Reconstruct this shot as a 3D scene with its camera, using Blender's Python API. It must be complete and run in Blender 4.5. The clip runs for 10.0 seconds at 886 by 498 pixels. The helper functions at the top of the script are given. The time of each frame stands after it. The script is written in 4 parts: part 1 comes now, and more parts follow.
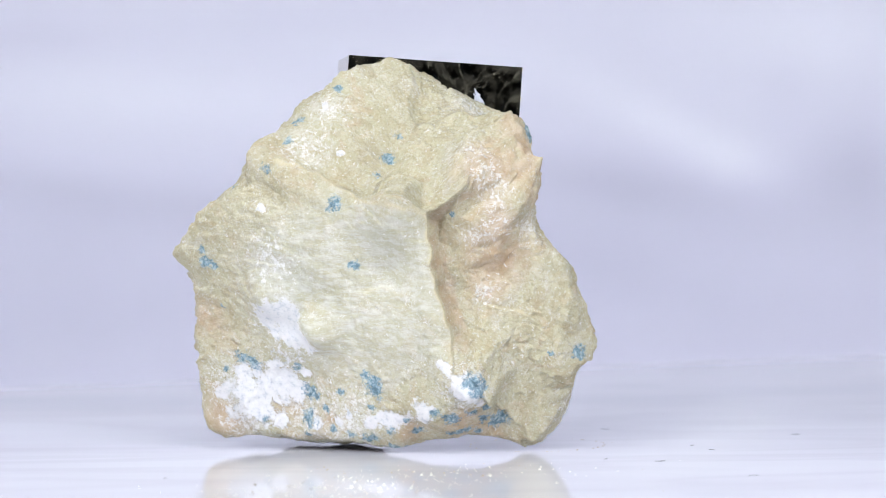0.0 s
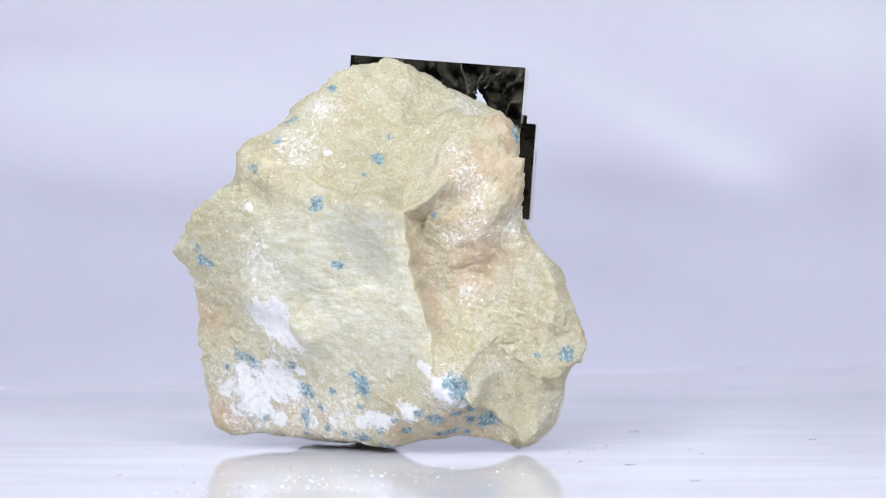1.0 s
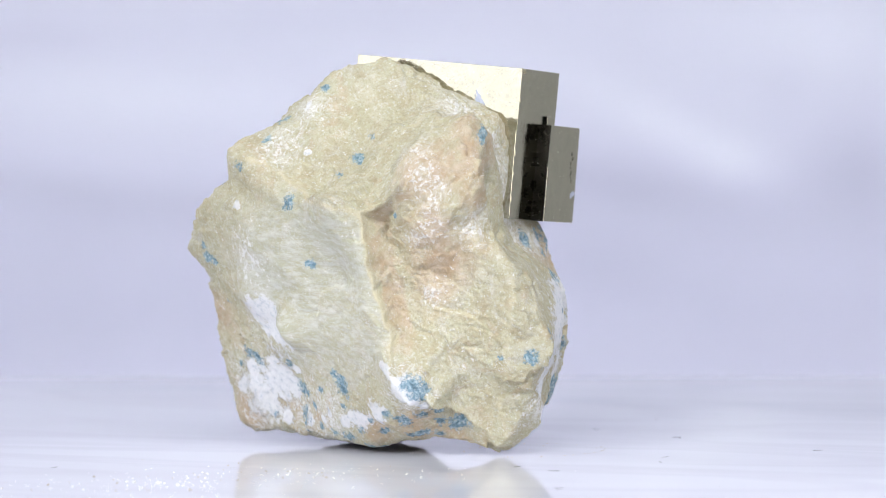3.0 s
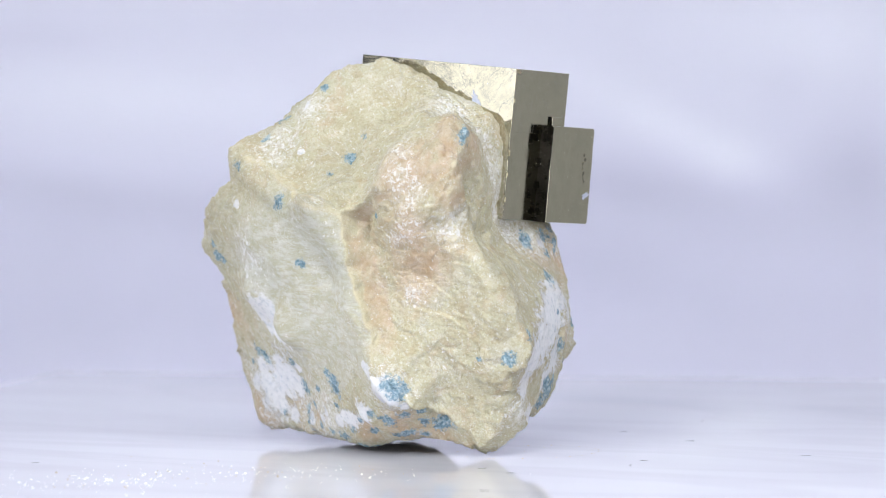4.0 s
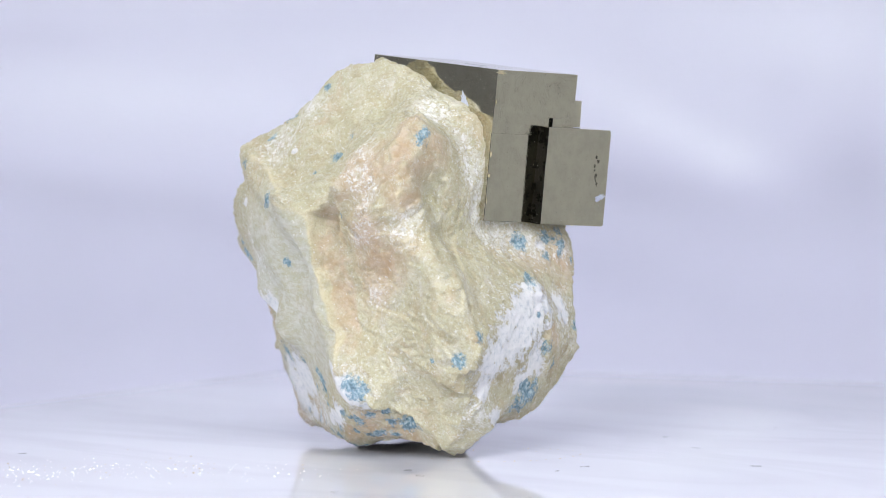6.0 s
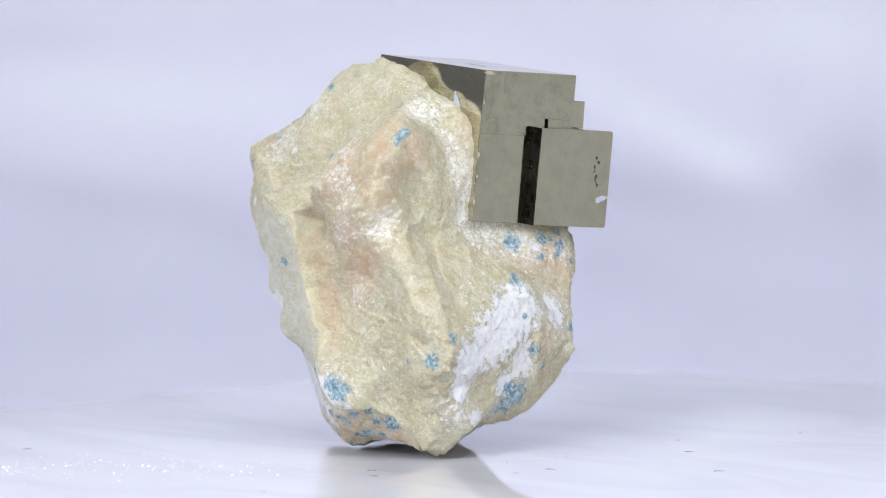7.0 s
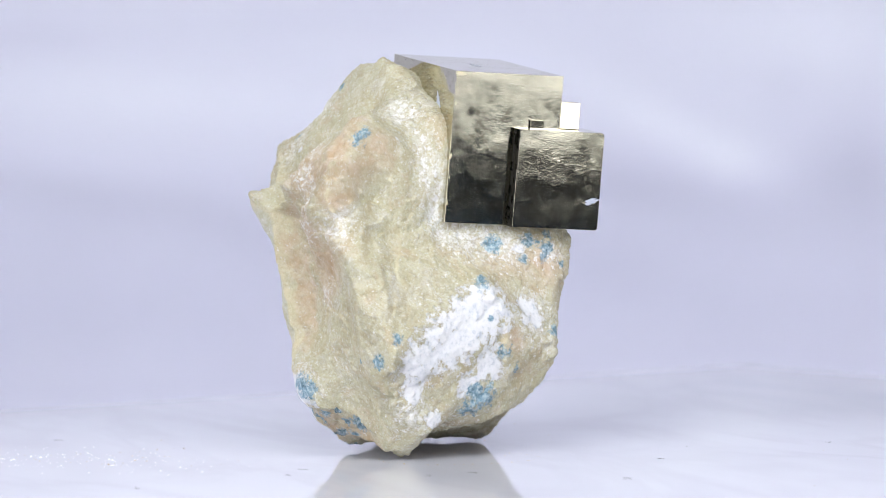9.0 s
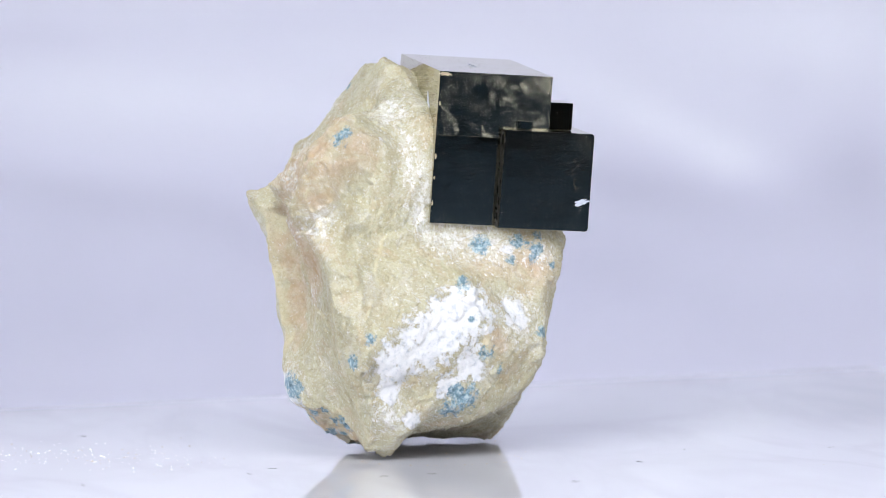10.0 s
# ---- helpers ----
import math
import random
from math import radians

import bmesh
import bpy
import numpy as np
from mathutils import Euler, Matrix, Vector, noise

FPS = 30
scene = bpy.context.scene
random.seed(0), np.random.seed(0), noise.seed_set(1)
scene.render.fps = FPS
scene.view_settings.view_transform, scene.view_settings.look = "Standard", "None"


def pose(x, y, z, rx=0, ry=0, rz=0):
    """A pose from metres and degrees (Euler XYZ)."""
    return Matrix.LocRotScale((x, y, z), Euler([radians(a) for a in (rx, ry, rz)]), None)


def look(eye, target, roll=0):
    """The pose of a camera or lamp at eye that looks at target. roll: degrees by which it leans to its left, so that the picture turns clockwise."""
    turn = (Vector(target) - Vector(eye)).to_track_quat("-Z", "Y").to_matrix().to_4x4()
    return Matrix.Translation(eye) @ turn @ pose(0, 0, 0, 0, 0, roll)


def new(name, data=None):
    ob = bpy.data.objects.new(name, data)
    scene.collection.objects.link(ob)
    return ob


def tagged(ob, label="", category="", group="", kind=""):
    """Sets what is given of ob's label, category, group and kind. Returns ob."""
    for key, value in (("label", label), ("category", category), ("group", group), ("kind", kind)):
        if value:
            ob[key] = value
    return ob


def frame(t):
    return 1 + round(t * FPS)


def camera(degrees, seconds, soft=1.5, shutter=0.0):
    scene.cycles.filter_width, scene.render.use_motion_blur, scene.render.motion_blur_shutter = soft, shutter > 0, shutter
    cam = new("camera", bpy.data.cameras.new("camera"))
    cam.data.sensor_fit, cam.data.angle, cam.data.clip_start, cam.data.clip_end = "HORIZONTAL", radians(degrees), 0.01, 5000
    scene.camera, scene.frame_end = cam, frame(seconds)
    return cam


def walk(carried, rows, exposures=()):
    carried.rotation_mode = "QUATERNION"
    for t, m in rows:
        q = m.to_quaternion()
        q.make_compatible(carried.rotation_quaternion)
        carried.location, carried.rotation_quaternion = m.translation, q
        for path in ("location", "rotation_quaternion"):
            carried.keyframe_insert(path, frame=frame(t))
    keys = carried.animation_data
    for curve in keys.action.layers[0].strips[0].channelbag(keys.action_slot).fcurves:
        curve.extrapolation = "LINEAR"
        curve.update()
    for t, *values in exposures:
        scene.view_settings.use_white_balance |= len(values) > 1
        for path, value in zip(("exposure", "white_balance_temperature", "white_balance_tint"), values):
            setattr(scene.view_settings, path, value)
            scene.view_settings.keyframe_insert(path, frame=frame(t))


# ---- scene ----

# ---- camera: stands still on a tripod, looking slightly down ----
cam = camera(8.963, 10.0, soft=0.7)
cam.data.dof.use_dof = True
cam.data.dof.focus_distance = 0.985
cam.data.dof.aperture_fstop = 24.0
EYE = (0.0, -0.99872, 0.08591)
AIM = (0.0, 0.0, 0.0353)
CAM = look(EYE, AIM, -0.573)
walk(cam, [(0.0, CAM), (10.0, CAM)])

AXIS = (-0.00757, 0.0)          # the turntable's axis


# the crystals' own axes in the specimen's space, and the corner that they start from
EZ = Vector((0.075, 0.075, 0.994)).normalized()
EY = Vector((-0.11, 0.99, -0.066))
EY = (EY - EY.dot(EZ) * EZ).normalized()
EX = EY.cross(EZ)
CORNER = Vector((0.0220, 0.0048, 0.0672))


def turned(t):
    """Degrees the turntable has turned, clockwise from above."""
    return 8.298 * t + 0.0694 * t * (10 - t)


# ---- world and light ----
world = bpy.data.worlds.new("world")
scene.world = world
world.use_nodes = True
world.node_tree.nodes["Background"].inputs[0].default_value = (0.80, 0.84, 1.0, 1)
world.node_tree.nodes["Background"].inputs[1].default_value = 0.03
scene.view_settings.exposure = 0.0


# ---- node helpers ----
def material(name):
    m = bpy.data.materials.new(name)
    m.use_nodes = True
    nt = m.node_tree
    return m, nt, nt.nodes["Principled BSDF"]


def node(nt, kind, **values):
    n = nt.nodes.new(kind)
    for key, value in values.items():
        n.inputs[key.replace("_", " ")].default_value = value
    return n


def ramp(nt, source, stops):
    n = nt.nodes.new("ShaderNodeValToRGB")
    while len(n.color_ramp.elements) < len(stops):
        n.color_ramp.elements.new(0.5)
    for el, (at, col) in zip(n.color_ramp.elements, stops):
        el.position = at
        el.color = (*col, 1) if not isinstance(col, (int, float)) else (col, col, col, 1)
    nt.links.new(source, n.inputs[0])
    return n.outputs[0]


def math_node(nt, op, a, b, clamp=False):
    n = nt.nodes.new("ShaderNodeMath")
    n.operation, n.use_clamp = op, clamp
    for k, v in enumerate((a, b)):
        if isinstance(v, (int, float)):
            n.inputs[k].default_value = v
        else:
            nt.links.new(v, n.inputs[k])
    return n.outputs[0]


def mix(nt, fac, a, b):
    n = nt.nodes.new("ShaderNodeMix")
    n.data_type = "RGBA"
    for k, v in ((0, fac), (6, a), (7, b)):
        if isinstance(v, (int, float)):
            n.inputs[k].default_value = v
        elif isinstance(v, tuple):
            n.inputs[k].default_value = (*v, 1)
        else:
            nt.links.new(v, n.inputs[k])
    return n.outputs[2]


def noise_tex(nt, scale, detail=4, rough=0.55, vec=None, distortion=0.0):
    n = node(nt, "ShaderNodeTexNoise", Scale=scale, Detail=detail, Roughness=rough, Distortion=distortion)
    if vec is None:
        vec = nt.nodes.new("ShaderNodeTexCoord").outputs["Object"]
    nt.links.new(vec, n.inputs["Vector"])
    return n.outputs[0]


def bump(nt, bsdf, height, distance, strength=1.0):
    n = node(nt, "ShaderNodeBump", Strength=strength, Distance=distance)
    nt.links.new(height, n.inputs["Height"])
    nt.links.new(n.outputs[0], bsdf.inputs["Normal"])


def field(nt, name):
    n = nt.nodes.new("ShaderNodeAttribute")
    n.attribute_name = name
    return n.outputs["Fac"]


# ---- materials ----
def rock_material():
    """Sandy marl: olive and cream flecks, iron stains, white crust, blue-grey spots."""
    m, nt, b = material("marl_rock")
    coord = nt.nodes.new("ShaderNodeTexCoord").outputs["Object"]
    big = noise_tex(nt, 90, 5, 0.6)
    mid = noise_tex(nt, 420, 5, 0.65)
    fine = noise_tex(nt, 1700, 4, 0.65)
    col = ramp(nt, big, [(0.34, (0.375, 0.300, 0.195)), (0.50, (0.405, 0.385, 0.256)), (0.66, (0.455, 0.440, 0.355))])
    grain = ramp(nt, mid, [(0.30, (0.270, 0.215, 0.118)), (0.50, (0.407, 0.390, 0.275)), (0.68, (0.545, 0.520, 0.430))])
    col = mix(nt, 0.5, col, grain)
    # flakes of uneven tone with wobbling borders
    cells = node(nt, "ShaderNodeTexVoronoi", Scale=560.0)
    wob = nt.nodes.new("ShaderNodeVectorMath")
    wob.operation = "MULTIPLY_ADD"
    wob.inputs[1].default_value = (0.0024, 0.0024, 0.0024)
    wn = node(nt, "ShaderNodeTexNoise", Scale=600.0, Detail=4.0)
    nt.links.new(coord, wn.inputs["Vector"])
    nt.links.new(wn.outputs["Color"], wob.inputs[0])
    nt.links.new(coord, wob.inputs[2])
    nt.links.new(wob.outputs[0], cells.inputs["Vector"])
    flecks = ramp(nt, cells.outputs["Color"], [(0.15, (0.325, 0.255, 0.145)), (0.5, (0.405, 0.390, 0.275)), (0.85, (0.530, 0.505, 0.420))])
    col = mix(nt, 0.40, col, flecks)
    # patches of peach, and of lilac-grey clay
    hue = noise_tex(nt, 150, 5, 0.7, distortion=0.8)
    col = mix(nt, ramp(nt, hue, [(0.54, 0.0), (0.66, 0.50)]), col, ramp(nt, mid, [(0.35, (0.420, 0.285, 0.180)), (0.65, (0.550, 0.425, 0.335))]))
    col = mix(nt, ramp(nt, hue, [(0.36, 0.70), (0.46, 0.0)]), col, ramp(nt, mid, [(0.35, (0.400, 0.375, 0.310)), (0.65, (0.500, 0.485, 0.460))]))
    # sand grains, light and dark
    sand = noise_tex(nt, 2600, 3, 0.7)
    col = mix(nt, ramp(nt, sand, [(0.56, 0.0), (0.68, 0.55)]), col, (0.590, 0.570, 0.480))
    col = mix(nt, ramp(nt, sand, [(0.32, 0.50), (0.43, 0.0)]), col, (0.240, 0.185, 0.100))
    # the waxy marl evens its grains out
    col = mix(nt, 0.30, col, (0.368, 0.352, 0.272))
    # fine white frost in the pores
    veil = ramp(nt, math_node(nt, "ADD", noise_tex(nt, 1250, 5, 0.75), math_node(nt, "MULTIPLY", field(nt, "frost"), 0.14)), [(0.54, 0.0), (0.62, 0.42)])
    col = mix(nt, veil, col, (0.560, 0.570, 0.550))
    # dark olive pores
    pore = ramp(nt, noise_tex(nt, 1100, 4, 0.7, distortion=0.6), [(0.31, 0.65), (0.40, 0.0)])
    col = mix(nt, pore, col, (0.245, 0.215, 0.130))
    # pale satin bloom and scratches on the flat cleavage face
    lean = node(nt, "ShaderNodeMapping", Scale=(0.25, 1.0, 1.0), Rotation=(0, 0.55, 0))
    nt.links.new(coord, lean.inputs["Vector"])
    streak = ramp(nt, noise_tex(nt, 900, 5, 0.7, lean.outputs[0]), [(0.44, 0.0), (0.62, 1.0)])
    pale = field(nt, "pale")
    col = mix(nt, math_node(nt, "MULTIPLY", pale, 0.60), col, ramp(nt, noise_tex(nt, 160, 4), [(0.35, (0.391, 0.375, 0.278)), (0.65, (0.428, 0.431, 0.370))]))
    col = mix(nt, math_node(nt, "MULTIPLY", math_node(nt, "MULTIPLY", streak, pale), 0.58), col, (0.545, 0.564, 0.557))
    # ochre and pink iron staining
    och = math_node(nt, "MULTIPLY", field(nt, "ochre"), ramp(nt, noise_tex(nt, 260, 5, 0.65), [(0.36, 0.25), (0.55, 1.0)]), True)
    col = mix(nt, math_node(nt, "MULTIPLY", och, 0.70), col, ramp(nt, mid, [(0.35, (0.382, 0.256, 0.158)), (0.65, (0.485, 0.375, 0.301))]))
    # thin cream line along broken edges
    col = mix(nt, math_node(nt, "MULTIPLY", field(nt, "crest"), ramp(nt, mid, [(0.35, 0.2), (0.6, 0.9)])), col, (0.515, 0.474, 0.339))
    # loose white specks
    dots = math_node(nt, "ADD", noise_tex(nt, 1000, 5, 0.75), math_node(nt, "MULTIPLY", field(nt, "frost"), 0.12))
    col = mix(nt, math_node(nt, "MULTIPLY", ramp(nt, dots, [(0.625, 0.0), (0.65, 1.0)]), 0.85), col, (0.620, 0.620, 0.628))
    # thin dark ochre lines: shade along small ledges, put into the colour
    ledge_shade = ramp(nt, noise_tex(nt, 420, 6, 0.72, distortion=0.8), [(0.488, 0.0), (0.50, 0.6), (0.512, 0.0)])
    ledge_shade = math_node(nt, "MULTIPLY", ledge_shade, math_node(nt, "SUBTRACT", 1.0, math_node(nt, "MULTIPLY", pale, 0.8)))
    col = mix(nt, ledge_shade, col, (0.265, 0.215, 0.125))
    # thin white veins and scrapes
    hair = ramp(nt, noise_tex(nt, 330, 6, 0.7, distortion=1.2), [(0.488, 0.0), (0.50, 0.9), (0.512, 0.0)])
    hair = math_node(nt, "MULTIPLY", hair, ramp(nt, math_node(nt, "ADD", noise_tex(nt, 190, 4, 0.6), math_node(nt, "MULTIPLY", field(nt, "frost"), 0.16)), [(0.53, 0.0), (0.64, 1.0)]))
    col = mix(nt, hair, col, (0.610, 0.610, 0.610))
    # white carbonate crust with ragged borders
    ragged = math_node(nt, "ADD", field(nt, "white"), math_node(nt, "MULTIPLY", math_node(nt, "SUBTRACT", noise_tex(nt, 520, 8, 0.78), 0.5), 2.7))
    wmask = ramp(nt, ragged, [(0.52, 0.0), (0.68, 1.0)])
    wcol = ramp(nt, noise_tex(nt, 900, 5, 0.7), [(0.34, (0.420, 0.455, 0.510)), (0.46, (0.570, 0.575, 0.600)), (0.60, (0.610, 0.612, 0.635))])
    col = mix(nt, wmask, col, wcol)
    # blue-grey mineral spots
    edge = math_node(nt, "ADD", field(nt, "blue"), math_node(nt, "MULTIPLY", math_node(nt, "SUBTRACT", noise_tex(nt, 800, 6, 0.8), 0.5), 2.8))
    bmask = ramp(nt, edge, [(0.46, 0.0), (0.80, 1.0)])
    bcol = ramp(nt, noise_tex(nt, 1500, 3, 0.7), [(0.35, (0.050, 0.125, 0.180)), (0.50, (0.130, 0.238, 0.322)), (0.65, (0.360, 0.455, 0.520))])
    col = mix(nt, math_node(nt, "MULTIPLY", bmask, 0.88), col, bcol)
    nt.links.new(col, b.inputs["Base Color"])
    b.inputs["Roughness"].default_value = 0.6
    b.inputs["Specular IOR Level"].default_value = 0.16
    b.inputs["Subsurface Weight"].default_value = 0.15
    b.inputs["Subsurface Radius"].default_value = (1.0, 0.85, 0.6)
    b.inputs["Subsurface Scale"].default_value = 0.0005
    h = math_node(nt, "ADD", math_node(nt, "MULTIPLY", mid, 0.5), math_node(nt, "MULTIPLY", fine, 0.42))
    h = math_node(nt, "ADD", h, math_node(nt, "MULTIPLY", cells.outputs["Distance"], -0.2))
    h = math_node(nt, "MULTIPLY", h, math_node(nt, "SUBTRACT", 1.0, math_node(nt, "MULTIPLY", pale, 0.6)))
    h = math_node(nt, "MULTIPLY", h, math_node(nt, "SUBTRACT", 1.0, math_node(nt, "MULTIPLY", wmask, 0.55)))
    h = math_node(nt, "ADD", h, math_node(nt, "MULTIPLY", wmask, 0.05))
    bump(nt, b, h, 0.0006, 1.0)
    return m


def along(nt, axis, y=0.0, z=0.0):
    """Distance in millimetres along one crystal axis, from a place on the front face."""
    at = CORNER + EY * (y * 0.001) + EZ * (z * 0.001)
    co = nt.nodes.new("ShaderNodeTexCoord").outputs["Object"]
    off = nt.nodes.new("ShaderNodeVectorMath")
    off.operation = "SUBTRACT"
    off.inputs[1].default_value = at
    nt.links.new(co, off.inputs[0])
    dot = nt.nodes.new("ShaderNodeVectorMath")
    dot.operation = "DOT_PRODUCT"
    dot.inputs[1].default_value = axis * 1000
    nt.links.new(off.outputs[0], dot.inputs[0])
    return dot.outputs["Value"]


def pyrite_material(name, centre, ring, period, etch, tint, rough, swell=0.3, streak=0.0):
    """Pyrite: wavy growth rings round a centre, leathery etching, upright streaks, dust and hairline veins."""
    m, nt, b = material(name)
    u, w = along(nt, EY, *centre), along(nt, EZ, *centre)
    warp = math_node(nt, "MULTIPLY", math_node(nt, "SUBTRACT", noise_tex(nt, 210, 3, 0.55), 0.5), 5.0)
    fray = math_node(nt, "MULTIPLY", math_node(nt, "SUBTRACT", noise_tex(nt, 900, 5, 0.7), 0.5), 1.7)
    r = math_node(nt, "SQRT", math_node(nt, "ADD", math_node(nt, "MULTIPLY", u, u), math_node(nt, "MULTIPLY", w, w)), 0.0)
    r = math_node(nt, "ADD", math_node(nt, "ADD", r, warp), fray)
    rings = math_node(nt, "SINE", math_node(nt, "MULTIPLY", r, 6.283 / period), 0.0)
    patch = ramp(nt, noise_tex(nt, 260, 6, 0.75, distortion=0.5), [(0.40, 0.0), (0.60, 1.0)])
    side = ramp(nt, math_node(nt, "ADD", along(nt, EY), 0.5), [(0.0, 1.0), (0.55, 1.0), (0.6, 0.0)])
    h = math_node(nt, "MULTIPLY", math_node(nt, "MULTIPLY", rings, patch), ring)
    # fine upright streaks
    lean = math_node(nt, "ADD", math_node(nt, "ADD", u, math_node(nt, "MULTIPLY", warp, 0.35)), math_node(nt, "MULTIPLY", fray, 0.5))
    fibre = ramp(nt, noise_tex(nt, 330, 4, 0.7), [(0.42, 0.0), (0.62, 1.0)])
    lines = math_node(nt, "MULTIPLY", math_node(nt, "SINE", math_node(nt, "MULTIPLY", lean, 6.283 / 0.27), 0.0), fibre)
    h = math_node(nt, "ADD", h, math_node(nt, "MULTIPLY", lines, streak))
    # leathery etching in patches, and a slow swell of the whole face
    leather = math_node(nt, "MULTIPLY", noise_tex(nt, 1500, 4, 0.6, distortion=0.7), ramp(nt, noise_tex(nt, 120, 4, 0.6), [(0.34, 0.25), (0.62, 1.0)]))
    h = math_node(nt, "ADD", h, math_node(nt, "MULTIPLY", leather, etch))
    h = math_node(nt, "MULTIPLY", h, math_node(nt, "SUBTRACT", 1.0, math_node(nt, "MULTIPLY", side, 0.85)))
    h = math_node(nt, "ADD", h, math_node(nt, "MULTIPLY", noise_tex(nt, 120, 2), swell))
    pits = ramp(nt, noise_tex(nt, 2300, 3, 0.7), [(0.68, 0.0), (0.76, 1.0)])
    h = math_node(nt, "SUBTRACT", h, math_node(nt, "MULTIPLY", pits, 0.04))
    bump(nt, b, h, 0.0001, 1.0)
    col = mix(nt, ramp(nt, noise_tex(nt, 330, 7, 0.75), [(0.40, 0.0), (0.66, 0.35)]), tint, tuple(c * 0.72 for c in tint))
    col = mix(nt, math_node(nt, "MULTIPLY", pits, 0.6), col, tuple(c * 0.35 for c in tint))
    # shading of the growth rings and streaks, put into the colour
    ring_shade = math_node(nt, "ADD", math_node(nt, "MULTIPLY", math_node(nt, "MULTIPLY", rings, patch), ring * 14), math_node(nt, "MULTIPLY", lines, streak * 24), True)
    col = mix(nt, math_node(nt, "MULTIPLY", ring_shade, 0.75), col, tuple(c * 0.4 for c in tint))
    # dull hairline veins and a faint bloom on the side that meets the rock
    vein = ramp(nt, noise_tex(nt, 95, 5, 0.55, distortion=1.4), [(0.494, 0.0), (0.50, 0.22), (0.506, 0.0)])
    bloom = ramp(nt, noise_tex(nt, 260, 6, 0.7), [(0.45, 0.0), (0.66, 0.06)])
    veil = math_node(nt, "MULTIPLY", side, math_node(nt, "MAXIMUM", vein, bloom))
    # specks of dust
    cells = node(nt, "ShaderNodeTexVoronoi", Scale=1150.0)
    nt.links.new(nt.nodes.new("ShaderNodeTexCoord").outputs["Object"], cells.inputs["Vector"])
    speck = math_node(nt, "MULTIPLY", ramp(nt, cells.outputs["Distance"], [(0.06, 1.0), (0.11, 0.0)]), ramp(nt, cells.outputs["Color"], [(0.52, 0.0), (0.60, 0.65)]))
    veil = math_node(nt, "MAXIMUM", veil, speck)
    nt.links.new(mix(nt, veil, col, (0.50, 0.49, 0.45)), b.inputs["Base Color"])
    nt.links.new(math_node(nt, "SUBTRACT", 1.0, veil, True), b.inputs["Metallic"])
    gloss = ramp(nt, noise_tex(nt, 420, 4), [(0.35, rough), (0.75, rough * 2)])
    nt.links.new(math_node(nt, "ADD", gloss, math_node(nt, "MULTIPLY", veil, 0.6), True), b.inputs["Roughness"])
    return m


def plate_material():
    m, nt, b = material("glossy_white_marble")
    co = nt.nodes.new("ShaderNodeTexCoord").outputs["Object"]
    stretch = node(nt, "ShaderNodeMapping", Scale=(1.0, 3.2, 1.0), Rotation=(0, 0, 0.5))
    nt.links.new(co, stretch.inputs["Vector"])
    vein = ramp(nt, noise_tex(nt, 9, 4, 0.5, stretch.outputs[0], 0.8), [(0.42, 0.0), (0.50, 1.0), (0.58, 0.0)])
    cloud = ramp(nt, noise_tex(nt, 5, 3, 0.5, stretch.outputs[0]), [(0.35, (0.66, 0.66, 0.75)), (0.65, (0.75, 0.75, 0.84))])
    nt.links.new(mix(nt, math_node(nt, "MULTIPLY", vein, 0.14), cloud, (0.42, 0.42, 0.50)), b.inputs["Base Color"])
    b.inputs["Roughness"].default_value = 0.008
    b.inputs["IOR"].default_value = 1.27
    return m


def plain(name, colour, rough=0.5, metal=0.0, vary=0.15, scale=40, gloss=0.5):
    m, nt, b = material(name)
    dark = tuple(c * (1 - vary) for c in colour)
    nt.links.new(ramp(nt, noise_tex(nt, scale, 5), [(0.35, dark), (0.65, colour)]), b.inputs["Base Color"])
    b.inputs["Roughness"].default_value = rough
    b.inputs["Metallic"].default_value = metal
    b.inputs["Specular IOR Level"].default_value = gloss
    return m


def glow(name, colour, strength):
    m, nt, b = material(name)
    b.inputs["Base Color"].default_value = (0.8, 0.8, 0.8, 1)
    b.inputs["Emission Color"].default_value = (*colour, 1)
    b.inputs["Emission Strength"].default_value = strength
    return m


ROCK = rock_material()
BRASS = (0.63, 0.595, 0.48)
PYRITE = pyrite_material("pyrite_ringed", (9.0, -5.0), 0.034, 0.42, 0.11, BRASS, 0.05, 0.5)
PYRITE_CLEAN = pyrite_material("pyrite_mirror", (9.0, -34.0), 0.004, 0.6, 0.07, BRASS, 0.05, 0.5, 0.010)
PYRITE_CUBE = pyrite_material("pyrite_cube", (19.0, -3.0), 0.006, 0.5, 0.08, BRASS, 0.05, 0.5, 0.008)
PYRITE_ROUGH = pyrite_material("pyrite_rough", (10.0, -40.0), 0.05, 0.5, 0.8, (0.20, 0.185, 0.15), 0.15)
PYRITE_DARK = pyrite_material("pyrite_near_black", (10.0, -40.0), 0.05, 0.5, 1.2, (0.045, 0.041, 0.034), 0.2)
PLATE = plate_material()
BLACK = plain("black_plastic", (0.03, 0.03, 0.032), 0.45)
TABLE = plain("black_table_cloth", (0.016, 0.027, 0.046), 0.9, gloss=0.02)
DARKWALL = plain("dark_painted_wall", (0.055, 0.066, 0.085), 0.8, 0, 0.2, 3, 0.1)
CARD = plain("pale_grey_card", (0.64, 0.64, 0.635), 0.8, 0, 0.05, 10)
MIDCARD = plain("mid_grey_card", (0.32, 0.32, 0.31), 0.8, 0, 0.06, 9, 0.2)
GREYCARD = plain("added_grey_card", (0.22, 0.22, 0.225), 0.8, 0, 0.1, 8, 0.2)
CHIP = plain("white_calcite", (0.40, 0.43, 0.53), 0.6, 0, 0.2, 900)
GOLD = plain("fresh_pyrite", (0.80, 0.72, 0.50), 0.35, 1.0, 0.3, 1500)
